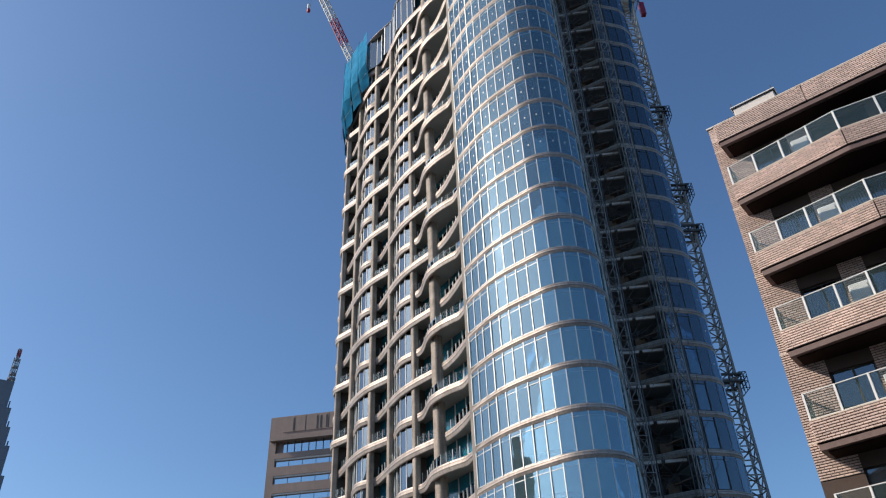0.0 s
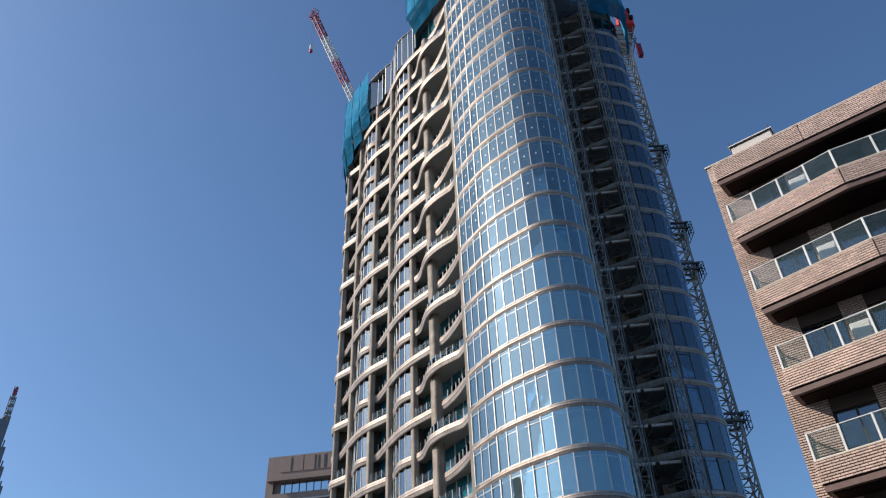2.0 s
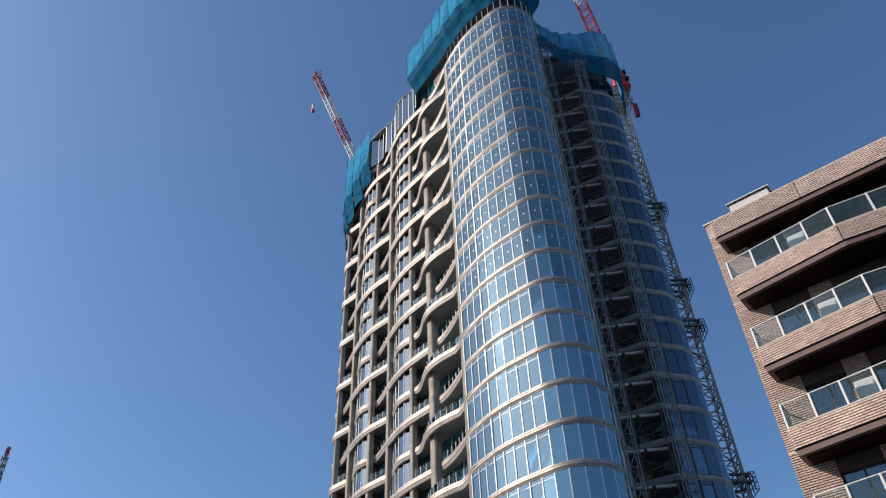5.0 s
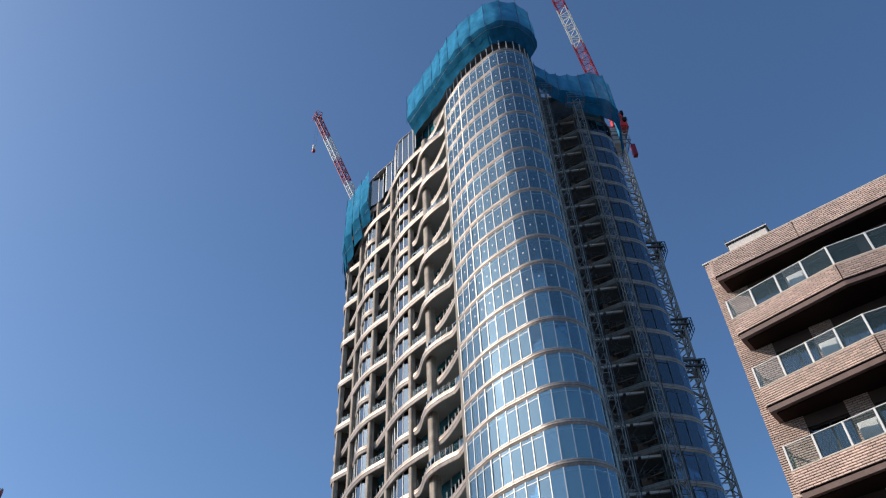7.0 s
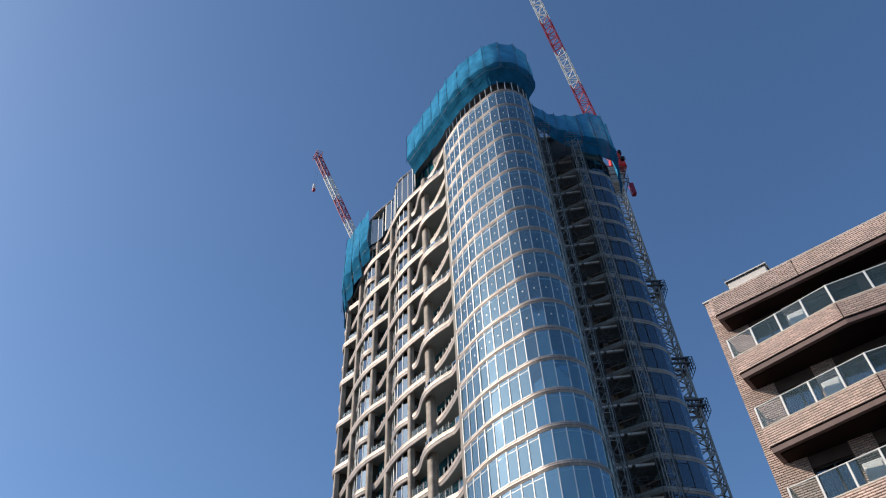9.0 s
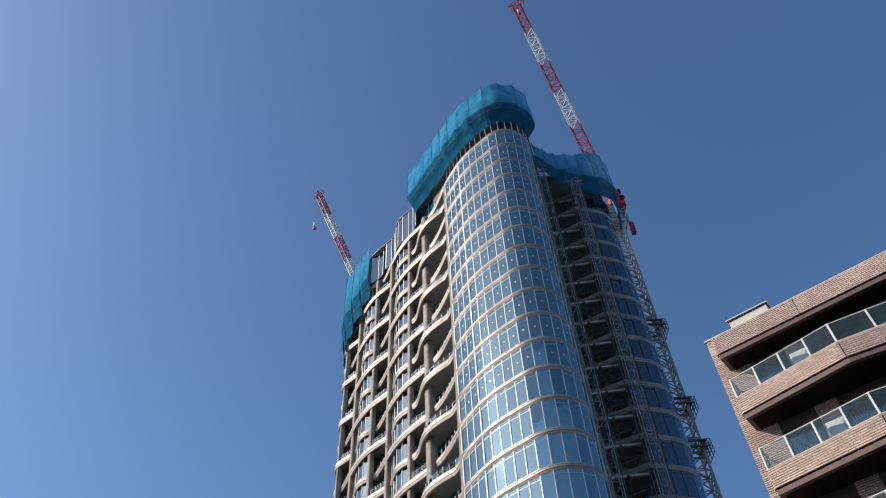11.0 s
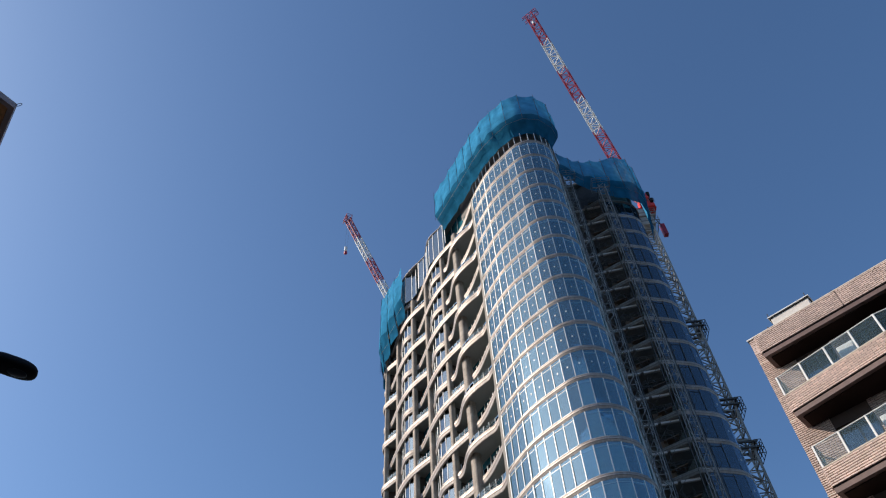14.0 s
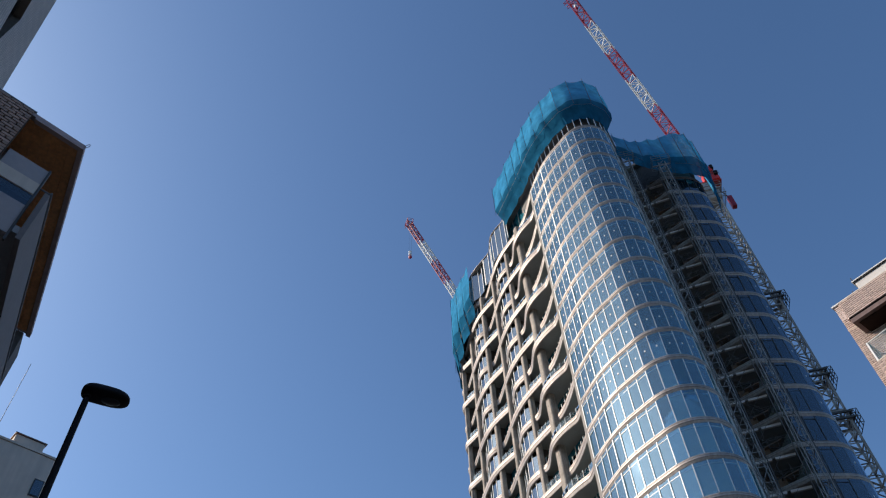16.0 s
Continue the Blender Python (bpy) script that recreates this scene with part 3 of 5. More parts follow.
# unfinished openings by the hoists: back wall, guard rails, boards and braces
for k in range(0, TOP):
    z = level(k)
    a, _ = at(I_SIDE + 3, -5.0)
    b, _ = at(I_LOBE - 2, -5.0)
    e0, _ = at(I_SIDE + 4, -0.3)
    e1, _ = at(I_LOBE - 3, -0.3)

    def tube(name, p, q, w):
        v, f = [], []
        quick_beam(v, f, p, q, w)
        from_lists(name, v, f, DARKSTEEL, slabs[k])

    for t in (0.08, 0.36, 0.62, 0.92):
        p = a.lerp(b, t)
        tube("prop", (p.x, p.y, z), (p.x, p.y, z + 2.9), 0.10)
    for hh in (0.45, 0.95, 1.2):
        tube("guard_rail", (e0.x, e0.y, z + hh), (e1.x, e1.y, z + hh), 0.025)
    for t in (0.1, 0.3, 0.5, 0.7, 0.9):
        p = e0.lerp(e1, t)
        tube("guard_post", (p.x, p.y, z), (p.x, p.y, z + 1.25), 0.03)
    s = 0.35 + 0.3 * random.random()
    p, q = e0.lerp(e1, s - 0.25), e0.lerp(e1, s + 0.25)
    tube("brace", (p.x, p.y, z + 0.05), (q.x, q.y, z + 2.8), 0.03)
    tube("brace", (q.x, q.y, z + 0.05), (p.x, p.y, z + 2.8), 0.03)
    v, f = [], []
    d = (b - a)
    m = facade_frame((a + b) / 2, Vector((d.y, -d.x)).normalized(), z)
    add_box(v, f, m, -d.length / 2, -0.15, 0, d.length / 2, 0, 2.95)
    # dark colour stands for the unlit depth of the opening
    from_lists("opening_back_wall", v, f, TILESHADE, slabs[k])
    v, f = [], []
    d = (e1 - e0)
    m = facade_frame((e0 + e1) / 2, Vector((d.y, -d.x)).normalized(), z)
    x0 = random.uniform(-1.6, -0.4)
    add_box(v, f, m, -2.0, -0.6, -0.92, -0.1, -0.35, -0.66)
    add_box(v, f, m, 0.25, -0.6, -0.92, 2.0, -0.35, -0.66)
    for j in (0, 8):
        from_lists("edge_beam", v[j:j + 8], BOXFACES, PANELWHITE, slabs[k], "pale beam under the slab edge")
    v, f = [], []
    add_box(v, f, m @ pose(x0, -1.2, 1.1, 0, 18, 4), -0.9, -0.5, -0.05, 0.9, 0.5, 0.05)
    add_box(v, f, m @ pose(x0 + 1.0, -1.5, 0.55, 0, 0, 9), -0.5, -0.4, -0.5, 0.5, 0.4, 0.5)
    from_lists("timber_board", v[:8], BOXFACES, BOARD, slabs[k], "brown timber board leaning in the opening")
    from_lists("crate", v[8:], BOXFACES, BOARD, slabs[k], "brown timber crate")
    v, f = [], []
    for t in range(9):
        y0 = -0.5 - 2.0 * random.random()
        x0, x1 = random.uniform(-2.0, 2.0), random.uniform(-2.0, 2.0)
        quick_beam(v, f, m @ Vector((x0, y0, random.uniform(0.1, 2.6))), m @ Vector((x1, y0 + random.uniform(-0.6, 0.6), random.uniform(0.1, 2.7))), random.uniform(0.025, 0.06))
    tagged(from_lists("scaffold_tube", v, f, DARKSTEEL, slabs[k]), kind="stuff")


# ---------------------------------------------------------------- nets round the crown
def lattice(v, f, a, b, w, bays, chord=0.06, brace=0.035, up=None, depth=None):
    """A square lattice beam from a to b."""
    a, b = Vector(a), Vector(b)
    d = (b - a).normalized()
    side = d.cross(up or Vector((0, 0, 1)))
    if side.length < 1e-3:
        side = d.cross(Vector((0, 1, 0)))
    side.normalize()
    other = d.cross(side).normalized()
    depth = depth or w
    cs = [side * sx * w / 2 + other * sy * depth / 2 for sx, sy in ((-1, -1), (1, -1), (1, 1), (-1, 1))]
    for c in cs:
        quick_beam(v, f, a + c, b + c, chord)
    for i in range(bays):
        p, q = a.lerp(b, i / bays), a.lerp(b, (i + 1) / bays)
        for j in range(4):
            c0, c1 = cs[j], cs[(j + 1) % 4]
            quick_beam(v, f, p + c0, p + c1, brace, 3)
            if i % 2:
                quick_beam(v, f, p + c0, q + c1, brace, 3)
            else:
                quick_beam(v, f, p + c1, q + c0, brace, 3)


def loose_bars(name, v, f, mat, owner, label=""):
    """Each four-sided bar of the lists as a part of its own."""
    for i in range(0, len(v), 8):
        from_lists(name, v[i:i + 8], f[:6], mat, owner, label)


def lattice_part(name, v, f, mat, owner, label=""):
    """A lattice length: its bracing, and the four corner tubes as pieces of it."""
    web = from_lists(name, v[32:], [tuple(a - 32 for a in q) for q in f[24:]], mat, owner, label)
    tagged(web, kind="stuff")
    for i in range(0, 32, 8):
        from_lists("corner_tube", v[i:i + 8], f[:6], mat, web)


def sheet(parent, pts, z0, z1, sag, offset_low, name="mesh_sheet"):
    """One panel of netting between two poles; it bellies, creases and tucks in below; z1 is its height at either pole."""
    v, f = [], []
    nx, nz = 7, 9
    a, b, n = pts
    for j in range(nz + 1):
        t = j / nz
        for i in range(nx + 1):
            s = i / nx
            p = a.lerp(b, s)
            z = z0 + (z1[0] + (z1[1] - z1[0]) * s - z0) * t
            out = offset_low * min(1.0, max(0.0, 1 - (t - 0.06) / 0.27))
            wob = noise.noise(Vector((p.x * 0.7, p.y * 0.7, z * 0.55))) * 0.26
            belly = sag * math.sin(math.pi * s) * math.sin(math.pi * min(1, t * 1.2))
            q = p + n * (out + wob + belly)
            drop = 0.35 * math.sin(math.pi * s) * (1 if j == nz else 0)
            v.append((q.x, q.y, z - drop))
    for j in range(nz):
        for i in range(nx):
            k = j * (nx + 1) + i
            f.append((k, k + 1, k + nx + 2, k + nx + 1))
    ob = from_lists(name, v, f, NET, parent, smooth=True)
    # lowest three rows take the dark copy: shade of the tucked underside, painted
    ob.data.materials.append(NETSHADE)
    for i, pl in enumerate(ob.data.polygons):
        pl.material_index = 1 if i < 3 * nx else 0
    return ob


def net_run(owner, path, z0, z1, sag, tuck, every=2.3, z_end=None, z_top=None):
    """Sheets and poles along a path of plan points."""
    acc, marks = 0.0, [0]
    for i in range(1, len(path)):
        acc += (path[i] - path[i - 1]).length
        if acc >= every:
            marks.append(i)
            acc = 0.0
    for a, b in zip(marks[:-1], marks[1:]):
        p, q = path[a], path[b]
        d = (q - p).normalized()
        n = Vector((d.y, -d.x))
        t = a / len(path)
        lo = z0 if z_end is None else z0 + (z_end - z0) * t
        ramp = [(z_top - z1) * (1 - ease(e / len(path) / 0.6)) if z_top else 0.0 for e in (a, b)]
        hi = z1 + ramp[0] + random.uniform(-0.15, 0.15)
        sheet(owner, (p, q, n), lo, (hi, z1 + ramp[1]), sag, tuck)
        sv, sf = [], []
        quick_beam(sv, sf, (p.x + n.x * 0.06, p.y + n.y * 0.06, lo + 2.0), (p.x + n.x * 0.06, p.y + n.y * 0.06, hi + random.uniform(0.05, 0.5)), 0.05)
        from_lists("scaffold_pole", sv, sf, DARKSTEEL, owner)
        sv, sf = [], []
        for hh in (hi - 0.1, hi - 1.1, hi - 4.0, lo + 2.0):
            quick_beam(sv, sf, (p.x - n.x * 0.14, p.y - n.y * 0.14, hh), (q.x - n.x * 0.14, q.y - n.y * 0.14, hh), 0.028)
        loose_bars("scaffold_rail", sv, sf, STEEL, owner)


def stretch(i0, i1, off):
    return [OUT[i % NP] + NORMALS[i % NP] * off for i in range(i0, i1 + 1)]


I_NET = I_GLASS - int(9.0 / STEP)
front_path = stretch(I_NET, nearest(14.7, 58.6), 1.5)
p0, p1 = OUT[nearest(14.5, 58.0)] + NORMALS[nearest(14.5, 58.0)] * 0.2, OUT[nearest(22.3, 65.2)] + NORMALS[nearest(22.3, 65.2)] * 1.9
link = [p0.lerp(p1, t / 30) + (p1 - p0).orthogonal().normalized() * 0.4 * math.sin(math.pi * t / 30) for t in range(1, 30)]
lobe_path = stretch(nearest(22.3, 65.2), nearest(28.4, 75.0), 1.9)
net = thing("safety_net", "bright blue mesh safety net on scaffold poles round the tower crown", "safety net", (9, 56, 90.3))
net_run(net, front_path, 94.2, 103.3, 0.22, -1.35)
net_side = thing("safety_net", "shaded blue mesh safety net over the hoist bay of the crown", "safety net", (20, 64, 90.3))
net_run(net_side, link + lobe_path, 90.6, 103.0, 0.25, -0.6, z_end=92.0, z_top=95.5)
I_L0 = I_GLASS - int(37.5 / STEP)
left_path = stretch(I_L0, I_GLASS - int(23.6 / STEP), 0.5)
net_left = thing("safety_net", "blue mesh safety net hung over the corner of the tower front", "safety net", (-14, 87, 83))
net_run(net_left, left_path, 82.5, 101.2, 0.30, -0.7, 2.6, z_end=91.5)

# unfinished crown storeys behind the net: studs and a scaffold deck
v, f = [], []
for i in range(I_GLASS, nearest(15.4, 61.0), 4):
    v, f = [], []
    p = OUT[i % NP]
    quick_beam(v, f, (p.x, p.y, level(TOP - 1)), (p.x, p.y, level(TOP - 1) + 3.4), 0.10)
    from_lists("crown_stud", v, f, MULLION, tower)
back = [OUT[i % NP] - NORMALS[i % NP] * 0.7 for i in range(I_GLASS - 20, I_END, 4)]
nb = len(back)
# dark backing: shade of the open slots, given as a wall colour
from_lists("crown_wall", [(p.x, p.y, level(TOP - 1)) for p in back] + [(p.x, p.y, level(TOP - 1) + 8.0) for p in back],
           [(i, i + 1, nb + i + 1, nb + i) for i in range(nb - 1)], TILESHADE, tower, "crown wall coloured dark for the shade behind the studs")


# ---------------------------------------------------------------- builders' hoists
HOISTSTEEL = material("worn_hoist_steel", (0.27, 0.26, 0.25), 0.6, 0.3, 0.25, (1.0, 9.0))


def hoist(az, dist, top, group):
    x, y = dist * math.sin(radians(az)), dist * math.cos(radians(az))
    h = thing("construction_hoist", "dark steel lattice hoist mast tied to the unfinished tower bay", "hoist", (x, y, 0), group)
    z = 0.0
    while z < top - 0.1:
        v, f = [], []
        lattice(v, f, (x, y, z), (x, y, min(top, z + 4.5)), 0.9, 3, 0.085, 0.05)
        lattice_part("mast_section", v, f, HOISTSTEEL, h)
        z += 4.5
    v, f = [], []
    quick_beam(v, f, (x - 0.85, y + 0.35, 0), (x - 0.85, y + 0.35, top - 2), 0.08)
    from_lists("guide_rail", v, f, DARKSTEEL, h)
    v, f = [], []
    quick_beam(v, f, (x + 0.85, y + 0.35, 0), (x + 0.85, y + 0.35, top - 2), 0.08)
    from_lists("guide_rail", v, f, DARKSTEEL, h)
    for k in range(1, TOP - 1):
        zz = level(k) - 0.25
        v, f = [], []
        for s in (-1, 1):
            quick_beam(v, f, (x + s * 0.4, y, zz), (x + s * 0.9 + 0.6, y + 2.6, zz), 0.04)
        quick_beam(v, f, (x - 0.95, y + 0.4, zz), (x + 0.95, y + 0.4, zz), 0.04)
        quick_beam(v, f, (x + 0.8, y + 0.3, zz), (x + 1.2, y - 0.3, zz + 0.5), 0.025)
        quick_beam(v, f, (x + 1.2, y - 0.3, zz + 0.5), (x + 1.2, y - 0.3, zz + 1.4), 0.025)
        loose_bars("wall_tie", v, f, DARKSTEEL, h)
    v, f = [], []
    for s in (-1, 1):
        for hh in (0, 0.5, 1.0):
            quick_beam(v, f, (x - 1.2, y + s * 0.9, top + hh), (x + 1.2, y + s * 0.9, top + hh), 0.035)
            quick_beam(v, f, (x + s * 1.2, y - 0.9, top + hh), (x + s * 1.2, y + 0.9, top + hh), 0.035)
        for t in (-1.2, 0, 1.2):
            quick_beam(v, f, (x + t, y + s * 0.9, top - 0.1), (x + t, y + s * 0.9, top + 1.1), 0.035)
    quick_beam(v, f, (x - 1.2, y, top - 0.1), (x + 1.2, y, top - 0.1), 0.14)
    quick_beam(v, f, (x - 1.0, y - 0.5, top - 1.2), (x + 0.6, y + 0.5, top + 1.6), 0.06)
    loose_bars("platform_rail", v, f, HOISTSTEEL, h, "grey steel platform rail")
    return h


hoist(14.7, 61.0, 89.3, "hoists of the tower")
hoist(18.5, 63.2, 88.0, "hoists of the tower")


# ---------------------------------------------------------------- tower cranes
def jib(owner, a, b, w, sections):
    a, b = Vector(a), Vector(b)
    for i in range(sections):
        p, q = a.lerp(b, i / sections), a.lerp(b, (i + 1) / sections)
        v, f = [], []
        width = w if 0 < i < sections - 1 else w * 0.9
        lattice(v, f, p, q, width, 6, 0.17, 0.10, depth=width)
        red = (sections - 1 - i) % 2 == 0
        lattice_part("jib_section", v, f, CRANERED if red else CRANEWHITE, owner, "red lattice jib section" if red else "white lattice jib section")
    d = (b - a).normalized()
    side = d.cross(Vector((0, 0, 1))).normalized()
    v, f = [], []
    lattice(v, f, b - side * w, b + side * w, 1.2, 3, 0.10, 0.06)
    from_lists("jib_head", v, f, CRANERED, owner, "red sheave head of the jib")


def crane(name_label, foot, base, pivot, tip, w, hook_drop, sections, collars=(), deck=0.0):
    x, y = foot
    c = thing("tower_crane", name_label, "crane", (x, y, 0), "tower cranes")
    z = 0.0
    while z < base - 0.1:
        v, f = [], []
        z2 = min(base, z + 5.0)
        lattice(v, f, (x, y, z), (x, y, z2), 2.0, 3, 0.26, 0.15)
        lattice_part("mast_section", v, f, CREAM, c)
        z = z2
    for zc in collars:
        v, f = [], []
        for s in (-1, 1):
            for hh in (0, 0.9):
                quick_beam(v, f, (x - 1.6, y + s * 1.4, zc + hh), (x + 1.6, y + s * 1.4, zc + hh), 0.26)
                quick_beam(v, f, (x + s * 1.4, y - 1.5, zc + hh), (x + s * 1.4, y + 1.5, zc + hh), 0.26)
            for t in (-1.4, 0.0, 1.4):
                quick_beam(v, f, (x + t, y + s * 1.4, zc), (x + t, y + s * 1.4, zc + 0.9), 0.15)
        quick_beam(v, f, (x - 1.6, y - 1.2, zc + 0.4), (x - 4.5, y - 3.0, zc + 0.4), 0.14)
        quick_beam(v, f, (x - 1.6, y + 1.2, zc + 0.4), (x - 3.6, y + 1.5, zc + 0.4), 0.14)
        loose_bars("collar_beam", v, f, DARKSTEEL, c, "dark steel tie collar beam")
        v, f = [], []
        for hh in (-0.9, 0.0, 0.6, 1.2):
            for s in (-1, 1):
                quick_beam(v, f, (x + 1.3, y + s * 1.3, zc + hh), (x + 2.2, y + s * 1.3, zc + hh), 0.07)
                quick_beam(v, f, (x + 2.2, y - 1.3, zc + hh), (x + 2.2, y + 1.3, zc + hh), 0.07)
        for s in (-1, -0.33, 0.33, 1):
            quick_beam(v, f, (x + 2.2, y + s * 1.3, zc - 0.9), (x + 2.2, y + s * 1.3, zc + 1.2), 0.07)
            quick_beam(v, f, (x + 1.75, y + s * 1.3, zc - 0.9), (x + 1.75, y + s * 1.3, zc + 1.2), 0.07)
        loose_bars("cage_bar", v, f, DARKSTEEL, c, "dark bar of a caged work platform")
    bm = bmesh.new()
    box(bm, x - 1.5, y - 1.5, base, x + 1.5, y + 1.5, base + 2.2, bevel=0.1)
    box(bm, x - 1.8, y - 1.8, base + 2.2, x + 1.8, y + 1.8, base + 2.5)
    box(bm, x - 1.4, y - 1.4, base + 2.5, x + 1.4, y + 1.4, base + 5.0, bevel=0.1)
    finish(bm, "climbing_frame", CREAM, c, "cream climbing frame with walkways")
    v, f = [], []
    for zz in (base + 0.4, base + 2.9):
        for hh in (0.0, 0.55, 1.1):
            for s in (-1, 1):
                quick_beam(v, f, (x - 2.1, y + s * 2.0, zz + hh), (x + 2.1, y + s * 2.0, zz + hh), 0.04)
                quick_beam(v, f, (x + s * 2.1, y - 2.0, zz + hh), (x + s * 2.1, y + 2.0, zz + hh), 0.04)
        for t in (-2.1, -1.0, 0.0, 1.0, 2.1):
            quick_beam(v, f, (x + t, y - 2.0, zz), (x + t, y - 2.0, zz + 1.1), 0.04)
            quick_beam(v, f, (x + t, y + 2.0, zz), (x + t, y + 2.0, zz + 1.1), 0.04)
        for s in (-1, 1):
            quick_beam(v, f, (x + s * 2.1, y - 2.0, zz - 0.05), (x + s * 2.1, y + 2.0, zz - 0.05), 0.12)
            quick_beam(v, f, (x - 2.1, y + s * 2.0, zz - 0.05), (x + 2.1, y + s * 2.0, zz - 0.05), 0.12)
    loose_bars("walkway_rail", v, f, STEEL, c)
    bm = bmesh.new()
    box(bm, x - 1.4, y - 1.4, base + 5.0, x + 1.8 + deck, y + 1.6, base + 5.2)
    x = x + deck
    box(bm, x - 1.2, y - 1.6, base + 5.2, x + 1.7, y + 2.8, base + 6.3, bevel=0.1)
    box(bm, x - 0.1, y - 1.3, base + 6.3, x + 1.2, y + 1.2, base + 8.3, bevel=0.2)
    box(bm, x + 0.5, y - 1.2, base + 8.3, x + 1.4, y + 0.6, base + 10.2, bevel=0.2)
    box(bm, x - 0.5, y - 1.4, base + 8.1, x + 0.3, y + 0.2, base + 11.4, bevel=0.2)
    box(bm, x - 0.45, y - 1.2, base + 11.4, x + 0.05, y - 0.2, base + 12.6, bevel=0.15)
    box(bm, x - 1.1, y - 1.5, base + 6.3, x - 0.3, y - 0.3, base + 7.6, bevel=0.12)
    finish(bm, "machine_deck", DECKRED, c, "red slewing deck and winch housings")
    v, f = [], []
    peak = Vector((x + 0.6, y + 1.6, base + 11.5))
    for s in (-0.8, 0.8):
        quick_beam(v, f, (x + s, y - 0.8, base + 6), peak, 0.10)
        quick_beam(v, f, (x + s, y + 2.4, base + 6), peak, 0.10)
    for t in (0.3, 0.55, 0.8):
        quick_beam(v, f, Vector((x - 0.8, y - 0.8, base + 6)).lerp(peak, t), Vector((x + 0.8, y - 0.8, base + 6)).lerp(peak, t), 0.06)
    loose_bars("a_frame_strut", v, f, CRANERED, c, "red A-frame strut")
    bm = bmesh.new()
    box(bm, x + 2.0, y + 0.9, base - 0.4, x + 2.8, y + 1.8, base + 2.8, bevel=0.06)
    finish(bm, "counterweight", CRANERED, c, "dark red counterweight plate")
    bm = bmesh.new()
    box(bm, x + 1.2, y - 1.4, base + 7.2, x + 1.9, y - 0.5, base + 8.2, bevel=0.1)
    box(bm, x + 1.1, y - 1.3, base + 9.2, x + 1.7, y - 0.4, base + 10.4, bevel=0.1)
    finish(bm, "winch", BLACK, c, "black winch drums on the deck")
    v, f = [], []
    quick_beam(v, f, (x + 2.4, y + 1.3, base + 2.6), (x + 1.4, y + 1.2, base + 5.6), 0.12)
    quick_beam(v, f, (x + 2.2, y + 1.0, base + 2.6), (x - 0.2, y + 1.2, base + 5.3), 0.10)
    for hh in (6.9, 7.5):
        quick_beam(v, f, (x - 1.3, y - 1.7, base + hh), (x + 1.8, y - 1.7, base + hh), 0.05)
    for t in (-1.3, -0.3, 0.7, 1.8):
        quick_beam(v, f, (x + t, y - 1.7, base + 6.2), (x + t, y - 1.7, base + 7.5), 0.05)
    loose_bars("deck_strut", v, f, DARKSTEEL, c, "dark steel deck strut")
    jib(c, pivot, tip, w, sections)
    tip = Vector(tip)
    v, f = [], []
    quick_beam(v, f, peak, tip + Vector((0, 0, 0.9)), 0.035)
    quick_beam(v, f, peak + Vector((0.3, 0, 0)), tip + Vector((0.5, 0, 0.9)), 0.022)
    from_lists("pendant_rope", v, f, STEEL, c)
    v, f = [], []
    low = tip - Vector((0, 0, hook_drop))
    quick_beam(v, f, tip, low, 0.02)
    quick_beam(v, f, tip + Vector((0.5, 0, 0)), low + Vector((0.5, 0, 0)), 0.02)
    from_lists("hoist_rope", v, f, STEEL, c)
    bm = bmesh.new()
    box(bm, low.x - 0.1, low.y - 0.2, low.z - 1.5, low.x + 0.5, low.y + 0.2, low.z, bevel=0.15)
    finish(bm, "hook_block", CRANEWHITE, c, "white hook block")
    bm = bmesh.new()
    box(bm, low.x - 0.15, low.y - 0.25, low.z - 2.6, low.x + 0.55, low.y + 0.25, low.z - 1.55, bevel=0.22)
    finish(bm, "hook", CRANERED, c, "red hook ball")
    return c


def polar(az, dist, z):
    return (dist * math.sin(radians(az)), dist * math.cos(radians(az)), z)


# pivot and tip as bearing, distance, height
crane("red and white luffing tower crane with lattice mast beside the tower", polar(21.6, 92.0, 0)[:2], 109.4,
      polar(22.1, 91.4, 118.2), polar(17.63, 68.7, 166.5), 1.84, 3.0, 6, collars=(37.9, 60.2, 67.4, 82.9), deck=1.1)
crane("red and white luffing tower crane rising behind the tower", polar(-7.0, 101.5, 0)[:2], 92.0,
      polar(-7.3, 100.0, 105.0), polar(-14.61, 95.0, 132.4), 1.1, 9.5, 5)


# ---------------------------------------------------------------- brick apartment house
BRICK_L, BRICK_H = 0.235, 0.080
bm = bmesh.new()
box(bm, -BRICK_L / 2 + 0.008, -0.02, 0.016, BRICK_L / 2 - 0.008, 0.026, BRICK_H - 0.016)
BRICKMESH = mesh_of(bm, "brick", BRICK)
bm = bmesh.new()
box(bm, -0.10 + 0.012, -0.02, 0.010, 0.10 - 0.012, 0.024, 0.07 - 0.010)
DARKBRICKMESH = mesh_of(bm, "brick", DARKBRICK)


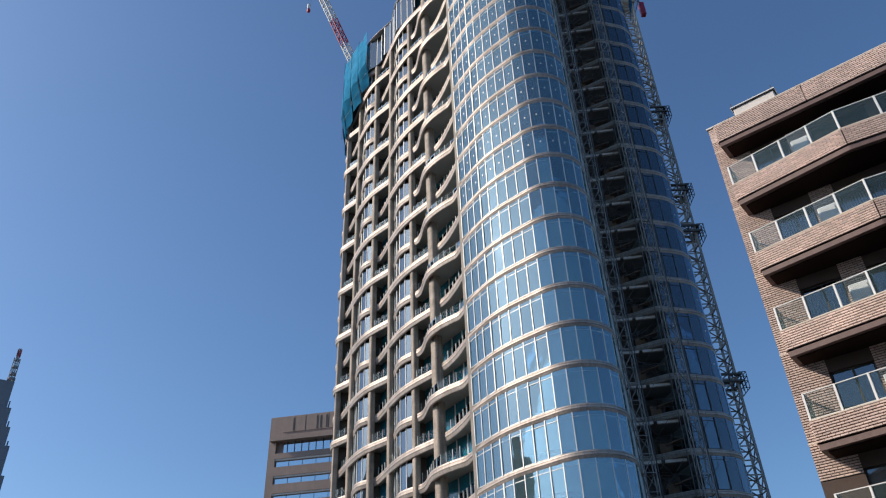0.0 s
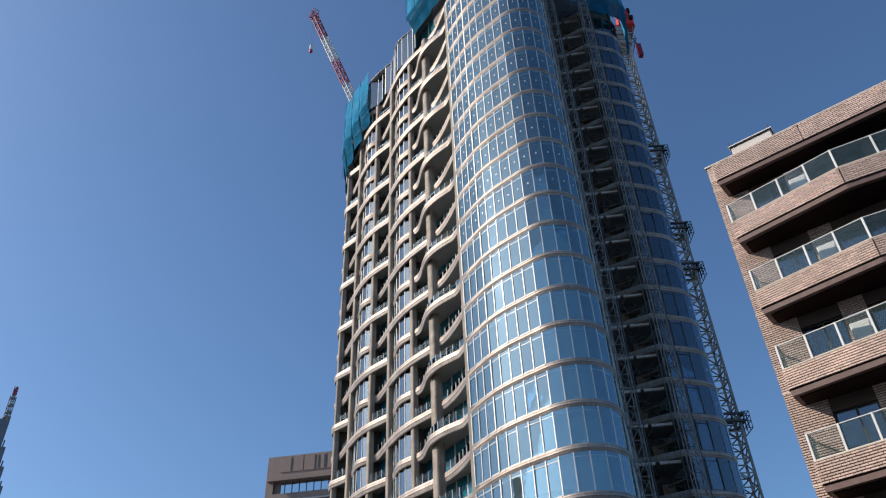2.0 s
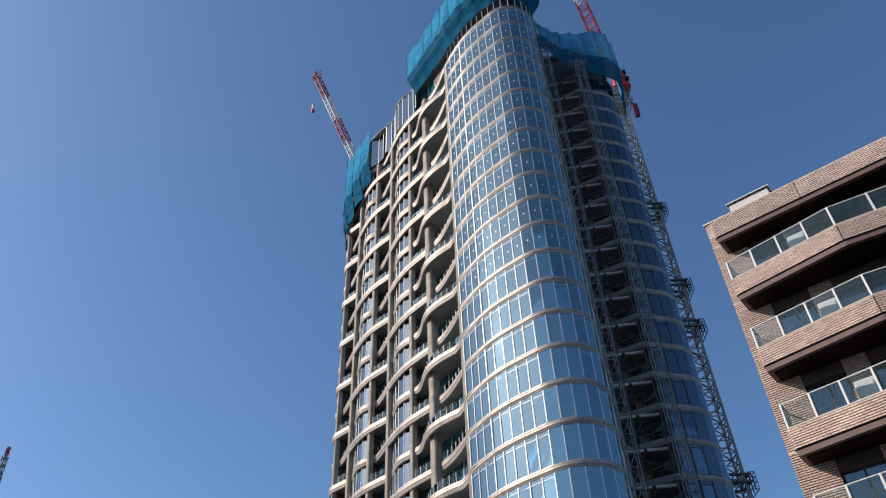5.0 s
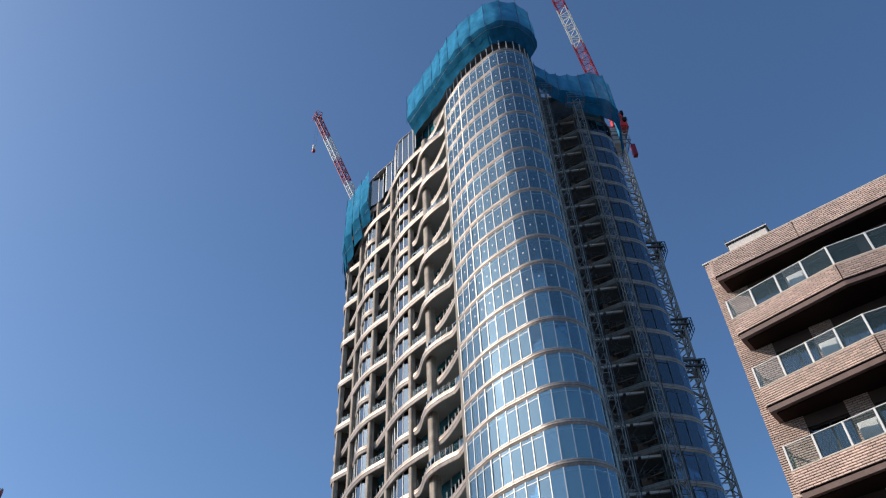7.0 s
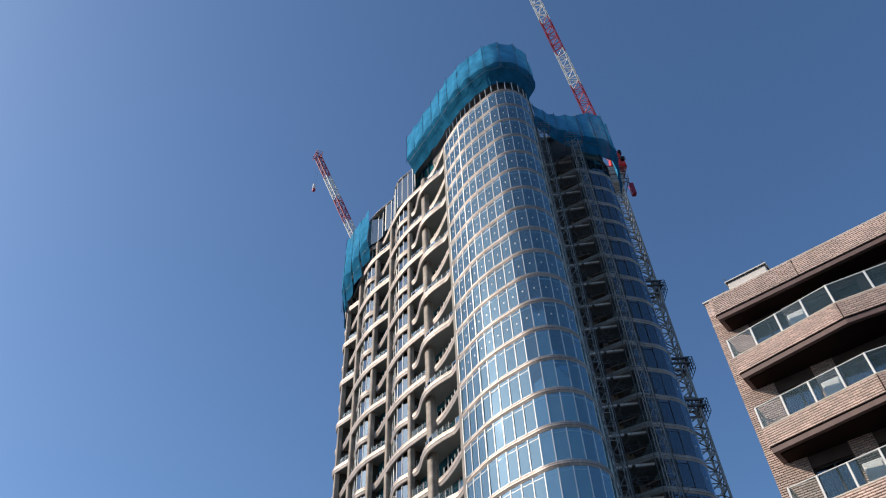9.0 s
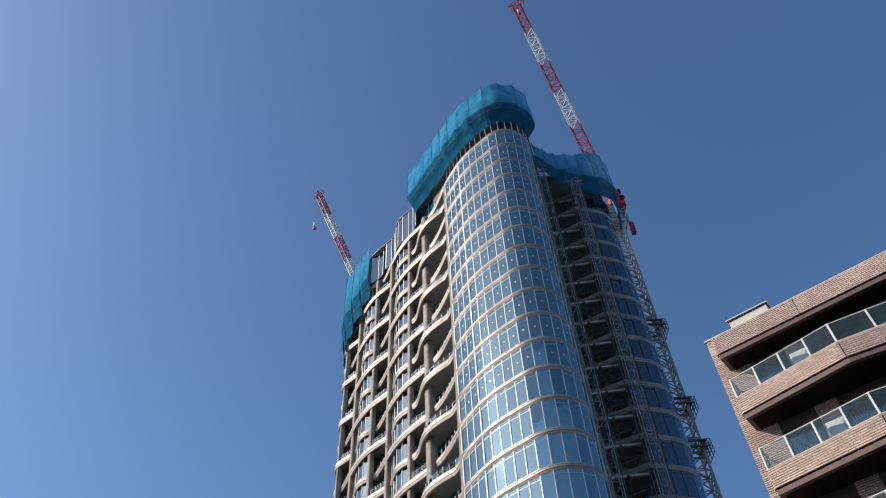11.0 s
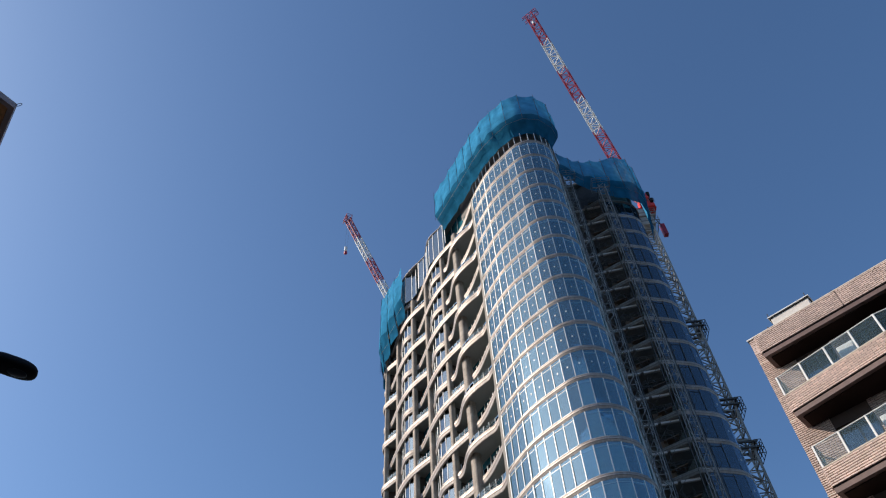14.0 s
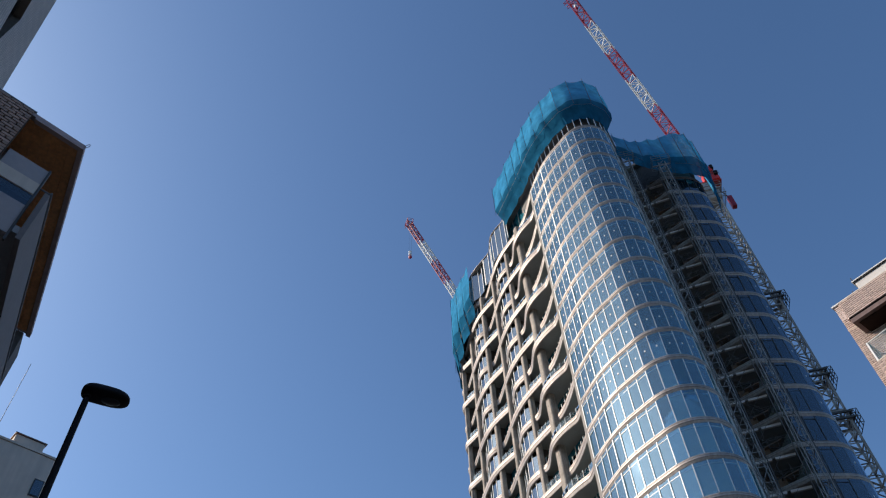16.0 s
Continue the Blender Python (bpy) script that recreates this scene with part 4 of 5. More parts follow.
def bricks(owner, frame_m, x0, x1, z0, z1, single, mesh=BRICKMESH, length=BRICK_L, height=BRICK_H, mat=BRICK, holes=(), joint=0.008, bed=0.016):
    """Courses of brick tile in running bond on a wall face; single ones where they can be picked apart, else joined."""
    v, f = [], []
    rows = int(round((z1 - z0) / height))
    for r in range(rows):
        z = z0 + (z1 - z0) * r / rows
        x = x0 - (length / 2 if r % 2 else 0)
        while x < x1 - 0.02:
            a, b = max(x, x0), min(x + length, x1)
            x += length
            if b - a < 0.012 or any(h0 < (a + b) / 2 < h1 and g0 < z + height / 2 < g1 for h0, h1, g0, g1 in holes):
                continue
            jit = random.uniform(-0.003, 0.004)
            m = frame_m @ Matrix.Translation(((a + b) / 2, jit, z))
            if single and b - a > length * 0.9:
                put("brick", mesh, m, owner)
            else:
                add_box(v, f, m, -(b - a) / 2 + joint, -0.02, bed, (b - a) / 2 - joint, 0.030, height - bed)
    if v:
        tagged(from_lists("brickwork", v, f, mat, owner), kind="stuff")


HX, HN = Vector((0.790, -0.613)), Vector((-0.613, -0.790))
HOUSE = Matrix(((HX.x, HN.x, 0, 10.95), (HX.y, HN.y, 0, 22.6), (0, 0, 1, 0), (0, 0, 0, 1)))   # x along the front, y towards the street
house = thing("apartment_house", "pinkish beige brick apartment house with glass-railed balconies", "apartment house", (10.95, 22.6, 0))
ROOF = 22.3
FLOORS = [17.88 - 3.02 * j for j in range(6)]


def hpart(name, mat, boxes, label="", owner=None, bevel=0.0, m=HOUSE):
    bm = bmesh.new()
    for b in boxes:
        box(bm, *b, m=m, bevel=bevel)
    return finish(bm, name, mat, owner or house, label)


END = 12.0
# walls with real window openings
OPENINGS = [(1.25, 2.55), (3.35, 5.3), (5.6, 7.6), (8.2, 11.0)]
wall_boxes = []
last_x = 0.0
for a, b in OPENINGS + [(END, END)]:
    wall_boxes.append((last_x, -0.25, 0, a, 0, ROOF - 0.1))
    last_x = b
for zb in FLOORS:
    for a, b in OPENINGS:
        wall_boxes.append((a, -0.25, zb + 2.35, b, 0, zb + 3.02))
        wall_boxes.append((a, -0.25, zb - 0.2, b, 0, zb + 0.12))
front_wall = hpart("front_wall", MORTAR, wall_boxes)
side_wall = hpart("side_wall", MORTAR, [(0, -9, 0, 0.25, -0.25, ROOF - 0.1)])
hpart("rear_wall", MORTAR, [(0, -9.25, 0, END, -9, ROOF - 0.1), (END - 0.25, -9, 0, END, -0.25, ROOF - 0.1)])
hpart("roof", CONCRETE, [(0.25, -9, ROOF - 0.9, END - 0.25, -0.25, ROOF - 0.7)])
hpart("coping", WHITE, [(-0.05, -0.30, ROOF - 0.06, END, 0.06, ROOF)], "pale lilac-white metal coping along the roof edge")
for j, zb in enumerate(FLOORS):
    # back wall and floor are coloured dark to give the unlit interior
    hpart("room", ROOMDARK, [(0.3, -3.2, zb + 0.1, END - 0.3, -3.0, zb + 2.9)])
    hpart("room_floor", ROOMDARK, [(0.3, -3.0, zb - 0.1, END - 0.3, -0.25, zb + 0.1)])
    for a, b in OPENINGS:
        w = hpart("window", DARKFRAME, [(a, -0.18, zb + 0.12, a + 0.05, -0.10, zb + 2.35), (b - 0.05, -0.18, zb + 0.12, b, -0.10, zb + 2.35),
                                        (a, -0.18, zb + 2.30, b, -0.10, zb + 2.35), ((a + b) / 2 - 0.03, -0.18, zb + 0.12, (a + b) / 2 + 0.03, -0.10, zb + 2.3),
                                        (a, -0.18, zb + 0.12, b, -0.10, zb + 0.17)])
        hpart("pane", WINDOW, [(a + 0.05, -0.15, zb + 0.17, b - 0.05, -0.14, zb + 2.30)], owner=w)
        if (a, j) in ((3.35, 0), (5.6, 0), (1.25, 0), (8.2, 1), (3.35, 1), (1.25, 1), (5.6, 2), (1.25, 2)):
            v, f = [], []
            x = a + 0.1
            while x < b - 0.1:
                add_box(v, f, HOUSE, x, -0.36 - 0.05 * (int(x * 20) % 2), zb + 0.2, x + 0.06, -0.33, zb + 2.25)
                x += 0.09
            from_lists("curtain", v, f, PANELWHITE, w, "pale pleated curtain")
bricks(front_wall, HOUSE, 0.0, 1.24, 8.0, ROOF - 0.12, False)
bricks(front_wall, HOUSE, 2.56, 3.34, 8.0, ROOF - 0.12, False)
bricks(front_wall, HOUSE, 0.0, END, 21.5, ROOF - 0.12, False)
for zb in [20.68] + FLOORS:
    hpart("joint_strip", PALEWALL, [(-0.01, 0.0, zb + 0.30, 0.42, 0.036, zb + 0.335)], "pale horizontal joint strip")
# balcony front line: along, out
EDGE = [(0.43, 0.95), (4.37, 1.45), (END, 0.35)]


def edge_frame(a, b):
    """Pose along a stretch of balcony front between two plan places."""
    p, q = HOUSE @ Vector((*a, 0)), HOUSE @ Vector((*b, 0))
    d = (q - p).normalized()
    n = Vector((-d.y, d.x)) if Vector((-d.y, d.x)).dot(HN) > 0 else Vector((d.y, -d.x))
    return Matrix(((d.x, n.x, 0, p.x), (d.y, n.y, 0, p.y), (0, 0, 1, 0), (0, 0, 0, 1))), (q - p).length


def prism(owner, name, mat, z0, z1, grow=0.0, label=""):
    """A plate under or in a balcony that follows its bent front line."""
    pts = [(EDGE[0][0] + 0.0 - grow, 0.0), (EDGE[0][0] - grow, EDGE[0][1] + grow), (EDGE[1][0], EDGE[1][1] + grow), (EDGE[2][0], EDGE[2][1] + grow), (END, 0.0)]
    v = [HOUSE @ Vector((x, y, z)) for z in (z0, z1) for x, y in pts]
    n = len(pts)
    f = [tuple(range(n))[::-1], tuple(range(n, 2 * n))] + [(i, (i + 1) % n, n + (i + 1) % n, n + i) for i in range(n)]
    return from_lists(name, v, f, mat, owner, label, closed=True)


def balcony(zb, top_band, rail=True, singles=False):
    # slab and soffit carry the shade below the balcony in their colour
    b = prism(house, "balcony", SLABSHADE, zb - 0.02, zb + 0.14, -0.09)
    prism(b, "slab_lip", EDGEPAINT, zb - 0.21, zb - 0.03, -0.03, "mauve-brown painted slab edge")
    prism(b, "soffit", SLABSHADE, zb - 0.25, zb - 0.215, -0.20, "brown soffit with the shade under the balcony in its colour")
    for s, (p, q) in enumerate(((EDGE[0], EDGE[1]), (EDGE[1], EDGE[2]))):
        m, length = edge_frame(p, q)
        gap = 0.012
        hpart("parapet", MORTAR, [(gap, -0.14, zb + 0.0, length - gap, -0.022, top_band)], owner=b, m=m)
        bricks(b, m @ Matrix.Translation((0, 0, 0)), gap, length - gap, zb + 0.005, top_band - 0.03, singles and s == 0)
        hpart("parapet_cap", PALEWALL, [(0, -0.15, top_band - 0.025, length, 0.03, top_band + 0.015)], owner=b, m=m)
    mside = HOUSE @ Matrix(((0, -1, 0, EDGE[0][0]), (1, 0, 0, 0), (0, 0, 1, 0), (0, 0, 0, 1)))
    hpart("parapet", MORTAR, [(0, -0.14, zb, EDGE[0][1] - 0.02, -0.022, top_band)], owner=b, m=mside)
    bricks(b, mside, 0.0, EDGE[0][1], zb + 0.005, top_band - 0.03, False)
    if rail:
        h = 0.88
        for s, (p, q) in enumerate(((EDGE[0], EDGE[1]), (EDGE[1], EDGE[2]))):
            m, length = edge_frame(p, q)
            count = 4 if s == 0 else 6
            for i in range(count + 1):
                if s == 1 and i == 0:
                    continue
                x = min(max(0.03, length * i / count), length - 0.03)
                hpart("rail_post", WHITE, [(x - 0.035, -0.10, top_band, x + 0.035, -0.03, top_band + h)], "white rail post", b, 0.006, m)
                if i < count:
                    hpart("rail_glass", CLEAR, [(length * i / count + 0.03, -0.07, top_band + 0.06, length * (i + 1) / count - 0.03, -0.06, top_band + h - 0.04)], owner=b, m=m)
            if s == 1:
                hpart("rail_glass", CLEAR, [(0.03, -0.07, top_band + 0.06, length / count - 0.03, -0.06, top_band + h - 0.04)], owner=b, m=m)
            hpart("handrail", WHITE, [(0, -0.09, top_band + h - 0.035, length, -0.04, top_band + h)], "white metal handrail", b, 0.006, m)
            hpart("bottom_rail", WHITE, [(0, -0.085, top_band + 0.02, length, -0.045, top_band + 0.055)], "", b, 0.0, m)
        hpart("rail_glass", CLEAR, [(0.05, -0.07, top_band + 0.06, EDGE[0][1] - 0.06, -0.06, top_band + h - 0.04)], owner=b, m=mside)
        hpart("handrail", WHITE, [(0.0, -0.09, top_band + h - 0.035, EDGE[0][1] - 0.05, -0.04, top_band + h)], "", b, 0.0, mside)
    return b


EDGE = [(0.43, 0.95), (3.75, 0.97), (END, 1.0)]
balcony(20.68, 21.50, rail=False)
EDGE = [(0.43, 0.95), (4.37, 1.45), (END, 0.35)]
for j, zb in enumerate(FLOORS):
    balcony(zb, zb + 0.70, singles=(j < 1))
    bm = bmesh.new()
    box(bm, 2.72, 0.55, zb + 0.14, 3.34, 0.86, zb + 1.52, HOUSE, 0.03)
    box(bm, 2.78, 0.86, zb + 0.82, 3.28, 0.88, zb + 1.42, HOUSE, 0.01)
    ac = tagged(finish(bm, "air_conditioner", WHITE), "white outdoor air-conditioner unit standing on a balcony", "air conditioner", "balcony units")
# roof box with its dark cap
box_thing = thing("roof_hatch", "white rooftop hatch box with a thin metal cap", "roof hatch", tuple(HOUSE @ Vector((1.9, -0.6, ROOF - 0.7))))
hpart("hatch_body", PANELWHITE, [(1.15, -1.2, ROOF - 0.7, 2.75, -0.05, ROOF + 0.42)], owner=box_thing, bevel=0.02)
hpart("cap_lip", DARKFRAME, [(1.10, -1.25, ROOF + 0.42, 2.80, 0.0, ROOF + 0.45)], "dark metal lip under the cap", box_thing)
hpart("hatch_cap", WHITE, [(1.07, -1.29, ROOF + 0.45, 2.83, 0.03, ROOF + 0.49)], "thin pale metal cap", box_thing)
hpart("cap_rod", DARKFRAME, [(1.10, -0.1, ROOF + 0.47, 1.13, -0.07, ROOF + 0.75)], "", box_thing)
hpart("cap_rod", DARKFRAME, [(2.70, -0.1, ROOF + 0.47, 2.73, -0.07, ROOF + 0.75)], "", box_thing)
# lightning tape holders along the coping
for x in (0.9, 3.6, 4.6, 6.4):
    hpart("coping_clip", DARKFRAME, [(x, 0.0, ROOF - 0.02, x + 0.03, 0.07, ROOF + 0.06)])


# ---------------------------------------------------------------- the office block behind
office = thing("office_block", "taupe tiled office block with strip windows", "office building", polar(-12, 160, 0))
OD = 160.0
ow = Vector(polar(-14.16, OD, 0)[:2])
OL = 34.0
d = Vector((0.985, -0.17)).normalized()
OM = Matrix(((d.x, d.y, 0, ow.x), (d.y, -d.x, 0, ow.y), (0, 0, 1, 0), (0, 0, 0, 1)))   # y towards the viewer
OTOP = 2.2 + 0.3894 * OD
STRIP = 3.62
strips = [1.6 + 0.3349 * OD - STRIP * j for j in range(0, 14)]     # tops of the strip windows
ob = [(0, -20, 0, OL, -0.9, OTOP - 1.0), (0, -0.9, 0, 1.6, 0, OTOP), (0, -20, OTOP - 1.0, OL, -0.9, OTOP - 0.4)]
hw = [(1.6, -0.9, OTOP - 4.4, OL, 0, OTOP)]
for z in strips:
    hw.append((1.6, -0.9, z + 0.0, OL, 0, z + 1.9 if z != strips[0] else z + 1.2))
for b in ob:
    hpart("wall", GREYWALL, [b], owner=office, m=OM)
for b in hw:
    hpart("wall_band", GREYWALL, [b], owner=office, m=OM)
hpart("ledge", GREYWALL, [(0.5, -0.9, OTOP - 5.6, OL, 0.9, OTOP - 4.7)], "", office, 0.0, OM)
for i in range(12):
    x = 3.0 + i * 2.6
    hpart("roof_panel", GREYWALL, [(x, 0.0, OTOP - 3.6, x + 2.35, 0.12, OTOP - 0.25)], "", office, 0.0, OM)
for x in (5.2, 10.5, 11.3, 12.6):
    hpart("louvre", DARKFRAME, [(x, 0.12, OTOP - 3.4, x + 0.35, 0.16, OTOP - 0.6)], "dark vertical louvre", office, 0.0, OM)
cl = hpart("clerestory", DARKFRAME, [(4.0 + 1.6 * i, -0.5, strips[0] + 1.3, 4.1 + 1.6 * i, -0.4, OTOP - 5.6) for i in range(19)], "", office, 0.0, OM)
hpart("pane", OFFICEGLASS, [(3.2, -0.62, strips[0] + 1.2, OL, -0.56, OTOP - 5.5)], "", cl, 0.0, OM)
for z in strips:
    w = hpart("strip_window", DARKFRAME, [(1.6, -0.55, z - 1.72, OL, -0.50, z - 1.66), (1.6, -0.55, z - 0.06, OL, -0.50, z)] +
              [(1.6 + 3.0 * i, -0.55, z - 1.72, 1.66 + 3.0 * i, -0.48, z) for i in range(1, 11)], "", office, 0.0, OM)
    hpart("pane", OFFICEGLASS, [(1.6, -0.62, z - 1.72, OL, -0.58, z)], "", w, 0.0, OM)
    hpart("blind_box", PANELWHITE, [(1.6, -0.47, z - 0.36, OL, -0.10, z - 0.03)], "pale blind box above the strip window", w, 0.0, OM)


# ---------------------------------------------------------------- the far stepped tower
FD = 527.0
far = thing("skyscraper", "distant grey stepped skyscraper with a lattice spire", "skyscraper", polar(-34.3, FD, 0))
fc = Vector(polar(-32.74, FD, 0)[:2])


def far_box(name, x0, x1, z0, z1, depth, label=""):
    m = Matrix(((math.cos(radians(33.0)), -math.sin(radians(33.0)), 0, fc.x), (math.sin(radians(33.0)), math.cos(radians(33.0)), 0, fc.y), (0, 0, 1, 0), (0, 0, 0, 1)))
    return hpart(name, DISTANT, [(x0, -depth, z0, x1, depth, z1)], label, far, 0.0, m)


for name, x1, z0, z1 in (("top_stage", 2.4, 194, 212.5), ("stage", 5.0, 181, 194), ("stage", 7.6, 168.5, 181), ("stage", 10.2, 150, 168.5), ("shaft", 12.0, 0, 150)):
    st = far_box(name, -x1 * 1.0 - 6, x1, z0, z1, x1 + 3)
m33 = Matrix(((math.cos(radians(33.0)), -math.sin(radians(33.0)), 0, fc.x), (math.sin(radians(33.0)), math.cos(radians(33.0)), 0, fc.y), (0, 0, 1, 0), (0, 0, 0, 1)))
for x, z in ((2.8, 194), (5.6, 181), (8.4, 168.5)):
    hpart("corner_fin", DISTANT, [(x, -1.0, z, x + 0.8, 1.0, z + 7)], "", far, 0.0, m33)
v, f = [], []
lattice(v, f, (fc.x, fc.y, 212.5), (fc.x, fc.y, 231), 2.6, 6, 0.35, 0.22)
lattice(v, f, (fc.x, fc.y, 231), (fc.x, fc.y, 238), 1.3, 3, 0.3, 0.2)
from_lists("spire", v, f, CREAM, far, "red and white lattice spire")
for z, r in ((216, 4.2), (219.5, 3.4), (224.5, 3.0), (229.5, 2.6)):
    bm = bmesh.new()
    bmesh.ops.create_cone(bm, cap_ends=True, segments=10, radius1=r * 0.6, radius2=r * 0.6, depth=1.3, matrix=Matrix.Translation((fc.x, fc.y, z)))
    finish(bm, "antenna_ring", DISTANT, far)
v, f = [], []
lattice(v, f, (fc.x, fc.y, 232), (fc.x, fc.y, 237), 1.5, 2, 0.4, 0.3)
from_lists("spire_tip", v, f, CRANERED, far, "red tip of the spire")


# ---------------------------------------------------------------- brown brick house with a timber soffit
EA, EB = Vector((-0.666, 0.746)), Vector((-0.53, -0.848))
R0 = Vector((-7.0, 5.0))
EAVE = 12.92
cottage = thing("corner_house", "brown brick corner house with a timber-lined roof overhang", "house", (-9.5, 4.5, 0))


def pq(a, b):
    """Plan place a metres along the street eave and b metres along the end wall from the roof's corner."""
    return R0 + EA * a + EB * b


def slab_quad(name, mat, corners, z0, z1, owner=None, label=""):
    v = [(p.x, p.y, z) for z in (z0, z1) for p in corners]
    n = len(corners)
    f = [tuple(range(n))[::-1], tuple(range(n, 2 * n))] + [(i, (i + 1) % n, n + (i + 1) % n, n + i) for i in range(n)]
    return from_lists(name, v, f, mat, owner or cottage, label, closed=True)


roof = slab_quad("roof_slab", FASCIA, [pq(0, 0), pq(0, 3.4), pq(4.97, 3.4), pq(4.97, 0)], EAVE, EAVE + 0.08, label="dark metal roof edge")
for i in range(16):
    b0 = 0.10 + i * 0.15
    slab_quad("soffit_board", WOOD, [pq(0.10, b0), pq(0.10, b0 + 0.146), pq(4.87, b0 + 0.146), pq(4.87, b0)], EAVE - 0.035, EAVE - 0.004, roof,
              "orange-brown timber soffit board")
slab_quad("fascia", FASCIA, [pq(0, 0), pq(0, 0.09), pq(4.97, 0.09), pq(4.97, 0)], EAVE - 0.05, EAVE - 0.002, roof)
slab_quad("fascia", FASCIA, [pq(0, 0.09), pq(0, 0.86), pq(0.09, 0.86), pq(0.09, 0.09)], EAVE - 0.05, EAVE - 0.002, roof)
v, f = [], []
tip0 = pq(0, 0)
for i in range(10):
    a0, a1 = math.pi * 2 * i / 10, math.pi * 2 * (i + 1) / 10
    quick_beam(v, f, (tip0.x + 0.05 * math.cos(a0) + 0.03, tip0.y, EAVE + 0.06 + 0.05 * math.sin(a0)), (tip0.x + 0.05 * math.cos(a1) + 0.03, tip0.y, EAVE + 0.06 + 0.05 * math.sin(a1)), 0.008)
from_lists("wire_loop", v, f, STEEL, roof, "small wire loop at the roof corner")
# end wall in brick
wall_b = Matrix(((EB.x, 0.848, 0, pq(0, 0.92).x), (EB.y, -0.53, 0, pq(0, 0.92).y), (0, 0, 1, 0), (0, 0, 0, 1)))
end_wall = hpart("end_wall", MORTAR, [(0.0, -0.25, 0, 0.75, -0.03, EAVE + 0.08), (1.35, -0.25, 0, 2.3, -0.03, EAVE + 0.08), (0.75, -0.25, 0, 1.35, -0.03, 10.2),
                                      (0.75, -0.25, 11.9, 1.35, -0.03, EAVE + 0.08)], "", cottage, 0.0, wall_b)
hpart("window", DARKFRAME, [(0.75, -0.2, 10.2, 0.80, -0.1, 11.9), (1.30, -0.2, 10.2, 1.35, -0.1, 11.9), (0.8, -0.16, 10.2, 1.3, -0.14, 11.9)], "", cottage, 0.0, wall_b)
bricks(end_wall, wall_b, 0.0, 2.3, 10.0, EAVE + 0.08, True, DARKBRICKMESH, 0.20, 0.07, DARKBRICK, holes=((0.75, 1.35, 10.2, 11.9),), joint=0.012, bed=0.010)
bricks(end_wall, wall_b, 0.0, 2.3, 0.0, 10.0, False, DARKBRICKMESH, 0.20, 0.07, DARKBRICK)
hpart("coping", STEEL, [(-0.03, -0.28, EAVE + 0.08, 2.3, 0.02, EAVE + 0.11)], "", cottage, 0.0, wall_b)
slab_quad("inner_wall", TAUPEPANEL, [pq(0.9, 0.9), pq(0.9, 3.2), pq(4.9, 3.2), pq(4.9, 0.9)], 0.0, EAVE - 0.04)
slab_quad("far_end_wall", TILESHADE, [pq(4.85, 0.12), pq(4.85, 3.2), pq(5.6, 3.2), pq(5.6, 0.12)], 0.0, EAVE - 0.1)
for z in (11.85, 8.85, 5.85, 2.85):
    bal = slab_quad("balcony", GREYTILE, [pq(0.12, 0.12), pq(0.12, 0.9), pq(4.85, 0.9), pq(4.85, 0.12)], z - 1.35, z - 1.20)
    slab_quad("parapet", TAUPEPANEL, [pq(0.10, 0.06), pq(0.10, 0.14), pq(4.85, 0.14), pq(4.85, 0.06)], z - 1.45, z - 0.30, bal, "smooth taupe parapet")
    slab_quad("end_panel", LILACPANEL, [pq(0.10, 0.26), pq(0.10, 0.90), pq(0.15, 0.90), pq(0.15, 0.26)], z - 0.20, z + 0.17, bal, "lilac-grey balcony panel")
    slab_quad("end_panel", PALEWALL, [pq(0.09, 0.26), pq(0.09, 0.90), pq(0.15, 0.90), pq(0.15, 0.26)], z - 0.48, z - 0.21, bal, "white balcony panel")
    slab_quad("end_pane", WINDOW, [pq(0.11, 0.26), pq(0.11, 0.90), pq(0.14, 0.90), pq(0.14, 0.26)], z - 0.76, z - 0.49, bal, "dark glass strip")
    slab_quad("end_panel", LILACPANEL, [pq(0.10, 0.26), pq(0.10, 0.90), pq(0.15, 0.90), pq(0.15, 0.26)], z - 1.45, z - 0.77, bal, "lilac-grey balcony panel")
    slab_quad("corner_post", DARKFRAME, [pq(0.08, 0.23), pq(0.08, 0.26), pq(0.13, 0.26), pq(0.13, 0.23)], z - 1.6, z + 0.19, bal)
    v, f = [], []
    p, q = pq(0.12, 0.06), pq(4.85, 0.06)
    quick_beam(v, f, (p.x, p.y, z - 0.22), (q.x, q.y, z - 0.22), 0.025, 6)
    p2 = pq(0.12, 0.8)
    quick_beam(v, f, (p.x, p.y, z - 0.26), (p2.x, p2.y, z - 0.26), 0.02, 6)
    from_lists("handrail", v, f, STEEL, bal, "thin steel handrail")

# ---------------------------------------------------------------- tall grey tiled building
GTOP = 30.0
gt = thing("tiled_building", "tall light grey tiled building in shade", "building", (-20, 5, 0))
g0, g1 = Vector((-21.5, 10.75)), Vector((-14.6, 6.05))
gd = (g1 - g0).normalized()
gn = Vector((0.55, 0.83))
GM = Matrix(((gd.x, gn.x, 0, g0.x), (gd.y, gn.y, 0, g0.y), (0, 0, 1, 0), (0, 0, 0, 1)))
GL = 12.6
SLOT, SILL, HEAD = 9.08, 22.9, 24.9
gw = hpart("wall", GREYTILE, [(0, -9, 0, GL, -0.3, GTOP - 0.1), (0, -0.3, 0, SLOT, 0, GTOP), (12.2, -0.3, 0, GL, 0, GTOP),
                              (SLOT, -0.3, HEAD, 12.2, 0, GTOP), (SLOT, -0.3, 0, 12.2, 0, SILL)], "", gt, 0.0, GM)
